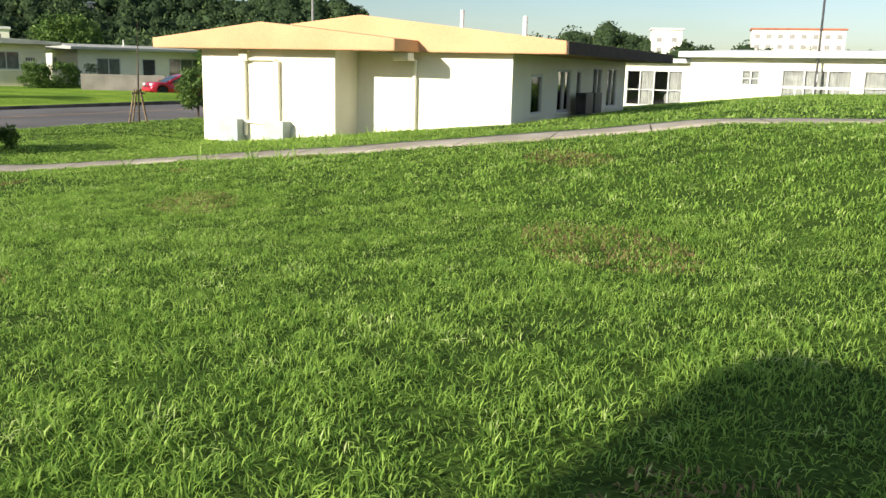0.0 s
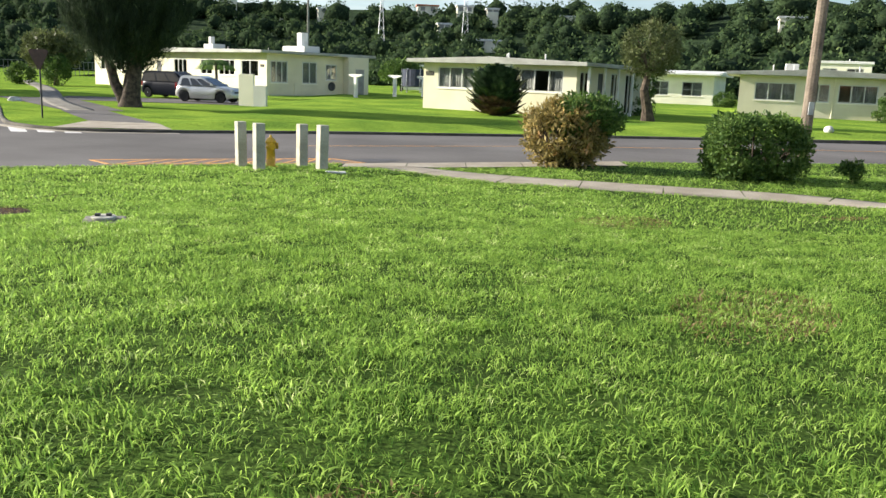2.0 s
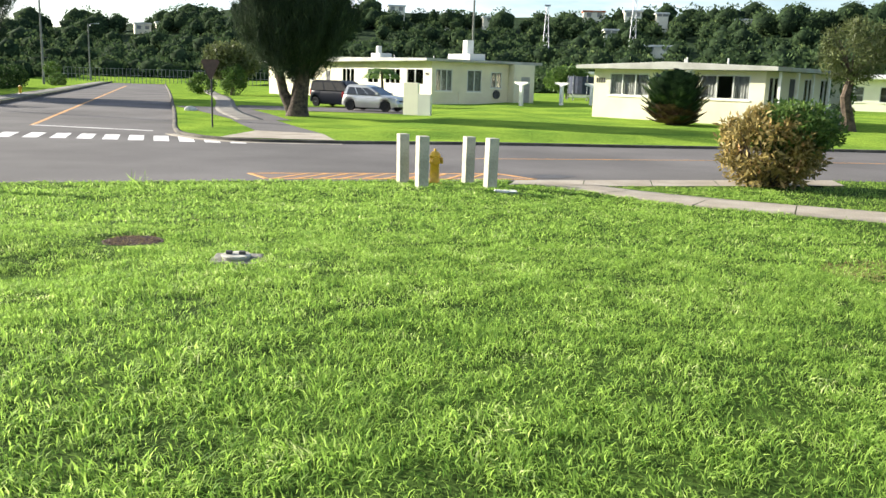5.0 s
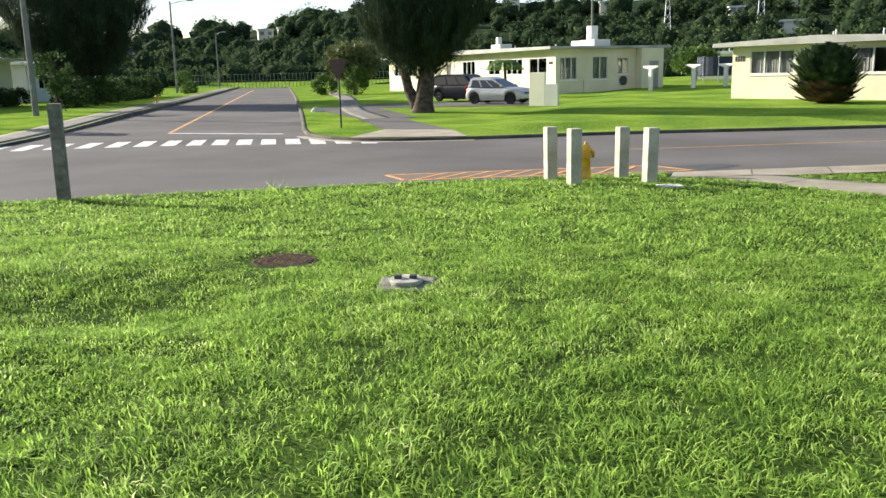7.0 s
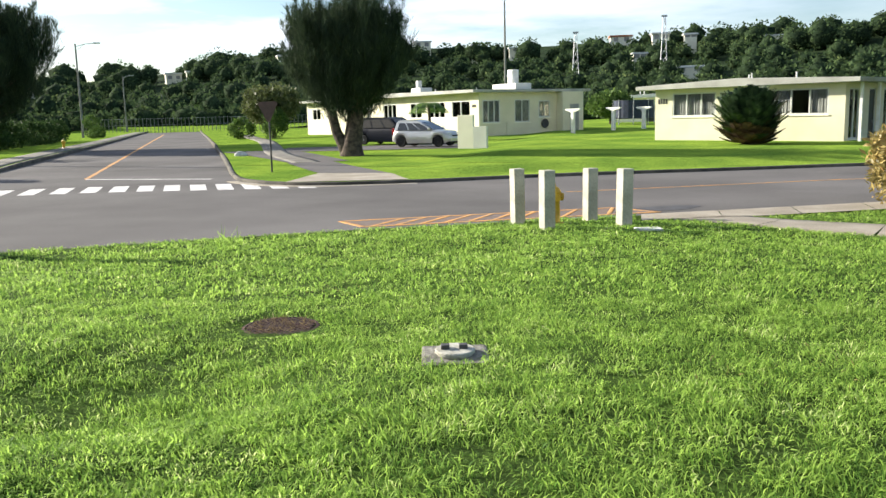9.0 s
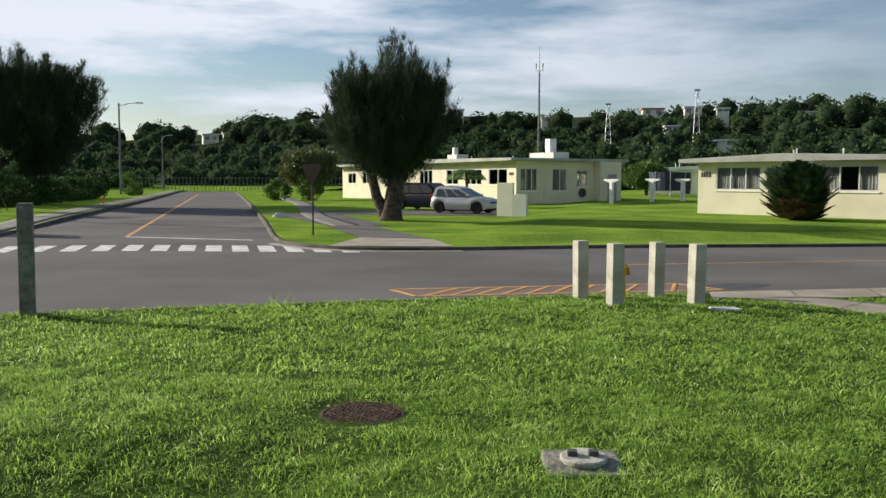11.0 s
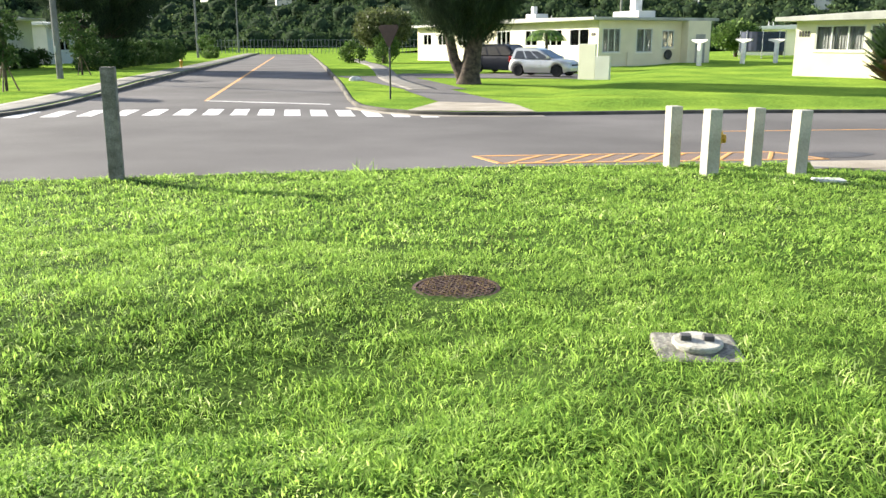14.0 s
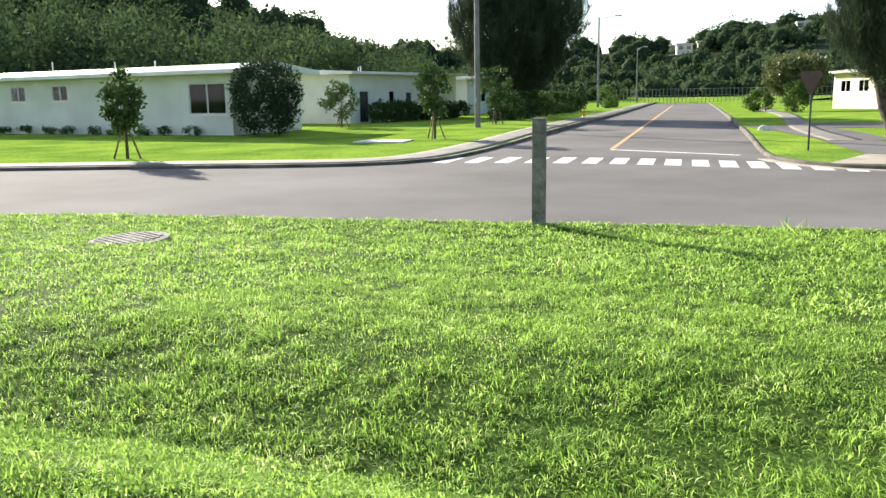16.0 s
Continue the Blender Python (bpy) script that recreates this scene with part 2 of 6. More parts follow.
CROTON_LEAF = leaf_mat("croton_leaf", (0.44, 0.34, 0.12), (0.10, 0.09, 0.035), (0.55, 0.30, 0.14), 0.3, 0.42, 1.6)
OLIVE_LEAF = leaf_mat("olive_leaf", (0.13, 0.155, 0.055), (0.06, 0.075, 0.032), (0.19, 0.20, 0.09), 0.3, 0.5, 1.2)
CYCAD_LEAF = leaf_mat("cycad_leaf", (0.040, 0.070, 0.028), (0.016, 0.033, 0.016), (0.08, 0.11, 0.05), 0.15, 0.4, 2.0)
DEAD_LEAF = leaf_mat("dead_frond", (0.14, 0.09, 0.05), (0.07, 0.05, 0.03), None, 0.15, 0.7, 2.0)
CANOPY = leaf_mat("forest_canopy", (0.075, 0.115, 0.045), (0.028, 0.050, 0.026), (0.130, 0.170, 0.065), 0.28, 0.95, 0.06, 0.02)
# darker than CANOPY: the shade between the leaves is put into this colour
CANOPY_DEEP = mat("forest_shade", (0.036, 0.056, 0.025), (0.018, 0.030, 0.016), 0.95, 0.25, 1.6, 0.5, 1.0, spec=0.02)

# ------------------------------------------------------------------ building helpers


def mesh_of(name, verts, tris, material):
    """A mesh from arrays of places and triangles."""
    verts, tris = np.asarray(verts, np.float32), np.asarray(tris, np.int32)
    me = bpy.data.meshes.new(name)
    me.vertices.add(len(verts))
    me.vertices.foreach_set("co", verts.ravel())
    me.loops.add(tris.size)
    me.loops.foreach_set("vertex_index", tris.ravel())
    me.polygons.add(len(tris))
    me.polygons.foreach_set("loop_start", np.arange(len(tris), dtype=np.int32) * tris.shape[1])
    me.update(calc_edges=True)
    me.materials.append(material)
    return me


def part(name, bm, material, parent=None, label="", smooth=False):
    """Links a bmesh, or a mesh, as one object under a thing or a part."""
    if isinstance(bm, bmesh.types.BMesh):
        me = bpy.data.meshes.new(name)
        bm.to_mesh(me)
        bm.free()
        me.materials.append(material)
    else:
        me = bm
    if smooth:
        me.shade_smooth()
    ob = new(name, me)
    ob.parent = parent
    if label:
        ob["label"] = label
    return ob


def thing(name, label, category, m=None, group="", kind=""):
    ob = new(name)
    ob.empty_display_size = 0.2
    if m is not None:
        ob.matrix_world = m
    return tagged(ob, label, category, group, kind)


def add_box(bm, lo, hi, bevel=0.0):
    """Adds a box from corner lo to corner hi."""
    c = [(a + b) / 2 for a, b in zip(lo, hi)]
    s = [abs(b - a) for a, b in zip(lo, hi)]
    made = bmesh.ops.create_cube(bm, size=1.0, matrix=Matrix.Translation(c) @ Matrix.Diagonal((*s, 1)))
    if bevel:
        edges = list({e for v in made["verts"] for e in v.link_edges})
        bmesh.ops.bevel(bm, geom=edges, offset=bevel, segments=2, affect="EDGES", profile=0.6)
    return bm


def box_bm(lo, hi, bevel=0.0):
    return add_box(bmesh.new(), lo, hi, bevel)


def add_tube(bm, points, radii, sides=8, cap=True):
    """Adds a tube along points, of a radius for each."""
    rings = []
    pts = [Vector(p) for p in points]
    for i, p in enumerate(pts):
        d = (pts[min(i + 1, len(pts) - 1)] - pts[max(i - 1, 0)]).normalized()
        side = d.cross(Vector((0.13, 0.97, 0.2))).normalized()
        up = d.cross(side)
        rings.append([bm.verts.new(p + radii[i] * (math.cos(a) * side + math.sin(a) * up)) for a in (k * math.tau / sides for k in range(sides))])
    for a, b in zip(rings, rings[1:]):
        for k in range(sides):
            bm.faces.new((a[k], a[(k + 1) % sides], b[(k + 1) % sides], b[k]))
    if cap:
        bm.faces.new(rings[0][::-1])
        bm.faces.new(rings[-1])
    return bm


def tube_bm(points, radii, sides=8):
    return add_tube(bmesh.new(), points, radii, sides)


def lathe_bm(profile, sides=16):
    """A turned shape from pairs of radius and height."""
    bm = bmesh.new()
    rings = [[bm.verts.new((r * math.cos(k * math.tau / sides), r * math.sin(k * math.tau / sides), z)) for k in range(sides)] for r, z in profile]
    for a, b in zip(rings, rings[1:]):
        for k in range(sides):
            bm.faces.new((a[k], a[(k + 1) % sides], b[(k + 1) % sides], b[k]))
    bm.faces.new(rings[0][::-1])
    bm.faces.new(rings[-1])
    return bm


def prism_bm(outline, y0, y1, bevel=0.0):
    """An outline of x, z pulled from y0 to y1."""
    bm = bmesh.new()
    a = [bm.verts.new((x, y0, z)) for x, z in outline]
    b = [bm.verts.new((x, y1, z)) for x, z in outline]
    bm.faces.new(a)
    bm.faces.new(b[::-1])
    n = len(a)
    for k in range(n):
        bm.faces.new((a[k], b[k], b[(k + 1) % n], a[(k + 1) % n]))
    bmesh.ops.recalc_face_normals(bm, faces=bm.faces)
    if bevel:
        bmesh.ops.bevel(bm, geom=list(bm.edges), offset=bevel, segments=2, affect="EDGES")
    return bm


def leaves(rng, centres, n, spread, size, aspect=0.45, up=0.0, flat=1.0, skin=0.0):
    """Arrays of small pointed leaves, n round each centre; up turns their length upwards, flat squeezes the cloud."""
    centres = np.repeat(np.asarray(centres, float), n, 0)
    k = len(centres)
    way = rng.normal(size=(k, 3))
    way /= np.linalg.norm(way, axis=1)[:, None] + 1e-9
    rad = np.asarray(np.repeat(np.broadcast_to(spread, (k // n,)), n)) * (skin + (1 - skin) * rng.random(k) ** 0.45)
    place = centres + way * rad[:, None] * (1, 1, flat)
    length = rng.normal(size=(k, 3)) + way * 0.6
    length[:, 2] += up
    length /= np.linalg.norm(length, axis=1)[:, None] + 1e-9
    side = np.cross(length, rng.normal(size=(k, 3)))
    side /= np.linalg.norm(side, axis=1)[:, None] + 1e-9
    s = (size * (0.6 + 0.8 * rng.random(k)))[:, None]
    tip, mid = place + length * s, place + length * s * 0.45
    verts = np.stack([place, mid + side * s * aspect * 0.5, tip, mid - side * s * aspect * 0.5], 1).reshape(-1, 3)
    i = np.arange(k)[:, None] * 4
    tris = np.concatenate([i + (0, 1, 2), i + (0, 2, 3)], 0)
    return verts, tris


def joined(*pairs):
    """Several arrays of places and triangles as one."""
    vs, ts, n = [], [], 0
    for v, t in pairs:
        vs.append(v)
        ts.append(t + n)
        n += len(v)
    return np.concatenate(vs), np.concatenate(ts)


# ------------------------------------------------------------------ ground plan
KERB_X = [-120, -60, -40, -30, -22, -18, -14.2, -10.5, -6.3, -1, 5.9, 16.9, 30, 60, 120]
KERB_Y = [-85, -28, -9, -0.5, 6.0, 9.2, 11.45, 13.75, 16.2, 18.65, 21.9, 25.4, 28.3, 34, 44]


def kerb_y(x):
    """The near edge of the street."""
    return np.interp(x, KERB_X, KERB_Y)


def ease(a, b, x):
    t = np.clip((np.asarray(x, float) - a) / (b - a), 0, 1)
    return t * t * (3 - 2 * t)


def lawn_z(x, y):
    """Height of the near lawn: a gentle rise from the kerb, steeper to the east, with a shallow swale."""
    x, y = np.asarray(x, float), np.asarray(y, float)
    d = kerb_y(x) - y
    u = d - (2 + 6 * ease(-2, 7, x))
    rise = (0.058 + 0.046 * ease(6, 15, x)) * 0.5 * (u + np.sqrt(u * u + 1.5))
    rise = np.where(rise > 1.4, 1.4 + (rise - 1.4) * 0.3, rise)
    q = (x + 6.88) * 0.44 - (y - 4.16) * 0.898
    swale = 0.33 * ease(0.04, -0.20, q) * ease(-2.6, -0.15, q) * ease(-2.7, -4.7, x) * ease(-16, -9, x)
    bumps = 0.008 * np.sin(1.3 * x + 0.6 * y) * np.sin(1.1 * y - 0.5 * x) + 0.004 * np.sin(3.1 * x - 1.7 * y + 1.0)
    bank = 0.21 * ease(0.0, 0.9, q) * ease(2.4, 1.0, q) * ease(-2.7, -4.7, x) * ease(-16, -9, x)
    lip = 0.075 * np.exp(-(((d - 2.2) / 1.5) ** 2)) * ease(-10, -6, x) * ease(1.8, 0.0, x)      # low swell along the kerb
    hollow = 0.035 * ease(0.50, 0.30, np.hypot(x + 4.09, y - 8.32))      # round the drain cover
    return np.maximum(-0.005 + rise - swale - hollow + lip + bank + bumps * ease(0.5, 3, d), 0.035)


BANK_X = [-12, -8.6, -3.6, 1.6, 6.4, 15, 25.5, 60, 120]
BANK_Y = [25.9, 26.3, 28.8, 30.7, 32.5, 34.7, 36.9, 43, 52]


def lot_z(x, y):
    """Height of the lots beyond the street."""
    x, y = np.asarray(x, float), np.asarray(y, float)
    bank = 0.17 * ease(2.2, 2.75, y - np.interp(x, BANK_X, BANK_Y)) * ease(-9.5, -7.0, x)      # low grass bank behind the kerb
    return 0.08 + bank + 0.10 * ease(34, 48, y + 0.25 * np.abs(x)) + 0.26 * ease(50, 66, y) * ease(-40, -20, x)


def smooth_line(points, step=0.8):
    """A smooth line through points, sampled evenly."""
    p = np.asarray(points, float)
    q = np.vstack([2 * p[0] - p[1], p, 2 * p[-1] - p[-2]])
    out = []
    for i in range(1, len(q) - 2):
        n = max(2, int(np.linalg.norm(q[i + 1] - q[i]) / step))
        for t in np.arange(n) / n:
            out.append(0.5 * (2 * q[i] + (q[i + 1] - q[i - 1]) * t + (2 * q[i - 1] - 5 * q[i] + 4 * q[i + 1] - q[i + 2]) * t**2 + (3 * q[i] - q[i - 1] - 3 * q[i + 1] + q[i + 2]) * t**3))
    return np.array(out + [p[-1]])


EAST_EDGE = smooth_line([(-96, 177), (-75, 138), (-46, 86), (-24.7, 47.3), (-18.6, 36.1), (-15.2, 29.8), (-13.4, 27.2), (-11.2, 25.9), (-8.6, 26.3), (-3.6, 28.8), (1.6, 30.7), (6.4, 32.5), (15, 34.7), (25.5, 36.9), (60, 43), (120, 52)], 1.0)
WEST_EDGE = smooth_line([(-104.5, 173), (-83, 133.5), (-54, 81.5), (-33, 43), (-26.8, 31.6), (-23.4, 25.2), (-22.0, 21.6), (-22.6, 19.0), (-24.4, 17.1), (-27, 14.9), (-30.6, 11.6), (-40, 3), (-60, -15), (-120, -72)], 1.0)
NEAR_EDGE = np.stack([np.arange(-110, 110, 0.5), kerb_y(np.arange(-110, 110, 0.5))], 1)


def fan_lot(name, edge, hub, material, label):
    """A raised lot between its edge and a far hub."""
    w = np.linspace(0, 1, 46) ** 2.0
    grid = edge[:, None] + w[None, :, None] * (np.array(hub, float) - edge[:, None])
    z = lot_z(grid[..., 0], grid[..., 1])
    verts = np.concatenate([grid, z[..., None]], -1).reshape(-1, 3)
    a, b = len(edge), len(w)
    i = (np.arange(a - 1)[:, None] * b + np.arange(b - 1)).ravel()[:, None]
    quads = np.concatenate([i + (0, 1, b), i + (1, b + 1, b)], 0)
    ob = part(name, mesh_of(name, verts, quads, material), material, None, "", True)
    return tagged(ob, label, "lawn", kind="structure")


def kerb_run(name, edge, height, inward, label):
    """A concrete kerb swept along an edge; inward is the side of the lawn (1: left of the run)."""
    d = np.gradient(edge, axis=0)
    d /= np.linalg.norm(d, axis=1)[:, None]
    nrm = np.stack([-d[:, 1], d[:, 0]], 1) * inward
    z = height(edge[:, 0], edge[:, 1]) + 0.014
    low = np.full(len(edge), -0.08)
    ring = [(-0.02, low), (-0.02, z - 0.025), (0.005, z), (0.15, z), (0.16, low)]
    verts = np.stack([np.concatenate([edge + nrm * off, h[:, None]], 1) for off, h in ring], 1).reshape(-1, 3)
    m = len(ring)
    i = (np.arange(len(edge) - 1)[:, None] * m + np.arange(m - 1)).ravel()[:, None]
    tris = np.concatenate([i + (0, 1, m), i + (1, m + 1, m)], 0)
    return tagged(part(name, mesh_of(name, verts, tris, KERB), KERB), label, "kerb", kind="structure")


def strip(name, line, width, height, lift, material, parent, label=""):
    """A flat band along a line that lies on the ground."""
    d = np.gradient(line, axis=0)
    d /= np.linalg.norm(d, axis=1)[:, None]
    nrm = np.stack([-d[:, 1], d[:, 0]], 1)
    rows = [line + nrm * o for o in (width / 2, width / 4, 0, -width / 4, -width / 2)]
    top = np.stack([np.concatenate([r, (height(r[:, 0], r[:, 1]) + lift)[:, None]], 1) for r in rows], 1)
    skirt0, skirt1 = top[:, :1] - (0, 0, 0.08), top[:, -1:] - (0, 0, 0.08)
    verts = np.concatenate([skirt0, top, skirt1], 1)
    m = verts.shape[1]
    i = (np.arange(len(line) - 1)[:, None] * m + np.arange(m - 1)).ravel()[:, None]
    tris = np.concatenate([i + (0, m, 1), i + (1, m, m + 1)], 0)
    return part(name, mesh_of(name, verts.reshape(-1, 3), tris, material), material, parent, label)


def patch(name, outline, height, lift, material, parent, label="", cells=10):
    """A flat four-sided patch that lies on the ground, with a small edge."""
    a, b, c, d = (np.array(p, float) for p in outline)
    s = np.linspace(0, 1, cells + 1)
    grid = (a * (1 - s)[:, None, None] + b * s[:, None, None]) * (1 - s)[None, :, None] + (d * (1 - s)[:, None, None] + c * s[:, None, None]) * s[None, :, None]
    z = height(grid[..., 0], grid[..., 1]) + lift
    verts = np.concatenate([grid, z[..., None]], -1).reshape(-1, 3)
    m = cells + 1
    i = (np.arange(cells)[:, None] * m + np.arange(cells)).ravel()[:, None]
    tris = np.concatenate([i + (0, m, 1), i + (1, m, m + 1)], 0)
    return part(name, mesh_of(name, verts, tris, material), material, parent, label)


def flat_z(x, y):
    return np.zeros(np.shape(x))


# ------------------------------------------------------------------ ground, street, lots
gx = np.array([-3000, -1200, -500, -250, -120, 0, 120, 250, 500, 1200, 3000.0])
gg = np.stack(np.meshgrid(gx, gx, indexing="ij"), -1)
gv = np.concatenate([gg, np.full((11, 11, 1), -0.35)], -1).reshape(-1, 3)
gi = (np.arange(10)[:, None] * 11 + np.arange(10)).ravel()[:, None]
tagged(part("ground", mesh_of("ground", gv, np.concatenate([gi + (0, 11, 1), gi + (1, 11, 12)], 0), EARTH), EARTH), "green open ground reaching to the horizon", "ground", kind="structure")

road = part("road", box_bm((-125, -90, -0.3), (125, 182, 0)), ASPHALT)
tagged(road, "worn grey asphalt street junction", "road", kind="structure")
fan_lot("lawn_east", EAST_EDGE, (70, 190), LAWN_FAR, "sunlit mown lawn of the lots across the street")
fan_lot("lawn_west", WEST_EDGE, (-130, 60), LAWN_FAR, "sunlit mown lawn with house shadows across the street")
kerb_run("kerb_east", EAST_EDGE, lot_z, 1, "weathered concrete kerb along the corner lot, darkened for its shaded face")
kerb_run("kerb_west", WEST_EDGE, lot_z, -1, "weathered concrete kerb round the street corner, darkened for its shaded face")
kerb_run("kerb_near", NEAR_EDGE, lambda x, y: lawn_z(x, y) - 0.03, -1, "weathered concrete kerb below the lawn")

vs = np.concatenate([np.arange(0, 26, 0.18), np.arange(26, 60, 2.0)])
nx = np.concatenate([np.arange(-110, -26, 3.0), np.arange(-26, -9, 0.2), np.arange(-9, -1, 0.1), np.arange(-1, 34, 0.2), np.arange(34, 110, 3.0)])
lx = np.repeat(nx[:, None], len(vs), 1)
ly = kerb_y(nx)[:, None] - 0.08 - vs[None]
lv = np.stack([lx, ly, lawn_z(lx, ly)], -1).reshape(-1, 3)
li = (np.arange(len(nx) - 1)[:, None] * len(vs) + np.arange(len(vs) - 1)).ravel()[:, None]
m_ = len(vs)
lawn = part("lawn_near", mesh_of("lawn_near", lv, np.concatenate([li + (0, 1, m_), li + (1, m_ + 1, m_)], 0), LAWN_GROUND), LAWN_GROUND, None, "", True)
tagged(lawn, "soil and thatch under the green lawn", "lawn", kind="structure")

# pavements
walk_line = smooth_line([(-0.6, 18.0), (0.6, 17.3), (2.6, 16.4), (5.2, 15.75), (8.4, 14.8), (10.9, 12.2), (12.2, 8.3), (13.2, 5.3), (14.6, 2.4), (17, -1.6), (20.5, -7)], 0.25)
pavement = thing("pavement", "pale concrete footpath of cast slabs across the lawn", "footpath", kind="structure")
for k in range(0, len(walk_line) - 7, 6):
    seg = walk_line[k : k + 7].copy()
    seg[-1] -= (seg[-1] - seg[-2]) * 0.07
    strip("slab", seg, 1.25, lawn_z, 0.024, PATH_MAT, pavement)
apron = thing("pavement_apron", "pale concrete apron beside the kerb", "footpath", kind="structure")
for a, b in ((-1.3, 0.1), (0.12, 1.5), (1.52, 2.9), (2.92, 4.3), (4.32, 5.7)):
    yk0, yk1 = kerb_y(a) - 0.17, kerb_y(b) - 0.17
    patch("slab", ((a, yk0 - 1.15), (b, yk1 - 1.15), (b, yk1), (a, yk0)), lawn_z, 0.032, PATH_MAT, apron)
drive = thing("driveway", "grey asphalt driveway with a concrete crossing on the corner lot", "driveway", kind="structure")
patch("crossing", ((-11.6, 26.0), (-8.0, 26.8), (-9.4, 29.6), (-12.0, 29.8)), lot_z, 0.02, PATH_MAT, drive)
patch("lane", ((-12.0, 29.82), (-9.42, 29.62), (-14.0, 36.6), (-15.6, 35.6)), lot_z, 0.02, ASPHALT, drive)
patch("parking", ((-24.2, 46.6), (-15.6, 35.8), (-13.3, 36.8), (-20.4, 47.6)), lot_z, 0.018, ASPHALT, drive)
patch("parking", ((-20.6, 45.2), (-9.8, 47.0), (-10.6, 53.4), (-22.0, 51.0)), lot_z, 0.022, ASPHALT, drive)
east_walk = thing("pavement_east", "grey concrete footpath along the side street", "footpath", kind="structure")
strip("slab", smooth_line([(-14.9, 36.0), (-19.5, 43.6), (-27.5, 60.0), (-46.0, 95.0)], 1.0), 1.2, lot_z, 0.03, PATH_GREY, east_walk)
west_walk = thing("pavement_west", "grey concrete footpath along the kerb", "footpath", kind="structure")
wd = np.gradient(WEST_EDGE, axis=0)
wd /= np.linalg.norm(wd, axis=1)[:, None]
strip("slab", WEST_EDGE[40:] + np.stack([wd[:, 1], -wd[:, 0]], 1)[40:] * 1.05, 1.5, lot_z, 0.02, PATH_GREY, west_walk)

bank = patch("lawn_end", ((-112, 138), (-66, 141), (-52, 178), (-122, 172)), lambda x, y: 0.02 + 1.1 * ease(140, 166, y), 0.0, LAWN_FAR, None, "", 14)
tagged(bank, "grassy bank at the end of the side street", "lawn", kind="structure")

gutter = thing("gutter", "pale concrete gutter along the driveway crossing", "gutter", kind="structure")
gut = np.array([p for p in EAST_EDGE if -14.2 < p[0] < -7.4 and p[1] < 30])
gd = np.gradient(gut, axis=0)
gd /= np.linalg.norm(gd, axis=1)[:, None]
strip("slab", gut + np.stack([gd[:, 1], -gd[:, 0]], 1) * 0.24, 0.4, flat_z, 0.008, PATH_MAT, gutter)

# street paint
paint = thing("road_marking", "worn white zebra crossing and stop line", "road marking", kind="structure")
along, across = np.array((-0.49, 0.872)), np.array((0.955, 0.297))
for k in range(15):
    c = np.array((-11.05 - 0.775 * k, 26.05 - 0.15 * k - 0.028 * max(0, k - 6) ** 2))      # the row bends with the corner
    h, v = across * 0.235, along * 1.15
    patch("stripe", (c - h - v, c + h - v, c + h + v, c - h + v), flat_z, 0.004, WHITE_LINE, paint, cells=1)
patch("stop_line", ((-20.4, 28.85), (-15.4, 28.6), (-15.45, 28.85), (-20.5, 29.1)), flat_z, 0.004, WHITE_LINE, paint, cells=1)
centre = thing("road_centre_line", "worn orange centre line", "road marking", kind="structure")
patch("line", ((-20.55, 29.0), (-20.4, 29.05), (-69.8, 117.6), (-70.0, 117.5)), flat_z, 0.004, ORANGE_LINE, centre, cells=2)
mid_line = np.array([p for p in NEAR_EDGE if -1.3 < p[0] < 60]) + (-2.1, 4.9)
strip("line", mid_line, 0.10, flat_z, 0.004, ORANGE_LINE, centre)
hatch = thing("road_hatching", "orange hatched no-parking box in front of the hydrant", "road marking", kind="structure")
h0, h1, h2_, h3_ = (np.array(p, float) for p in ((-6.9, 17.62), (-1.85, 20.0), (-0.95, 19.25), (-6.2, 16.86)))
patch("field", (h3_, h2_, h1, h0), flat_z, 0.003, HATCH_GROUND, hatch, cells=1)
for a, b in ((h0, h1), (h1, h2_), (h0, h3_), (h3_, h2_)):
    line = np.linspace(a, b, 5)
    strip("border", line, 0.11, flat_z, 0.006, ORANGE_LINE, hatch)
for k in range(11):
    f = (k + 0.3) / 12.6
    lo_, hi_ = h3_ + (h2_ - h3_) * f, h0 + (h1 - h0) * min(1.0, f + 0.20)
    strip("bar", np.linspace(lo_, hi_, 3), 0.085, flat_z, 0.0075, ORANGE_LINE, hatch)
# flat oval of darker asphalt beyond the hatching
stain = part("road_patch", bmesh.new(), ASPHALT_DARK)
bm = bmesh.new()
ring = [bm.verts.new((-0.75 + 0.62 * math.cos(a) * (1 + 0.12 * math.sin(3 * a)), 19.95 + 0.25 * math.cos(a) + 0.42 * math.sin(a), 0.0045)) for a in (k * math.tau / 24 for k in range(24))]
bm.faces.new(ring)
bm.to_mesh(stain.data)
bm.free()
stain.data.materials.append(ASPHALT_DARK)
tagged(stain, "dark oval patch on the asphalt", "stain", kind="structure")


# ------------------------------------------------------------------ houses


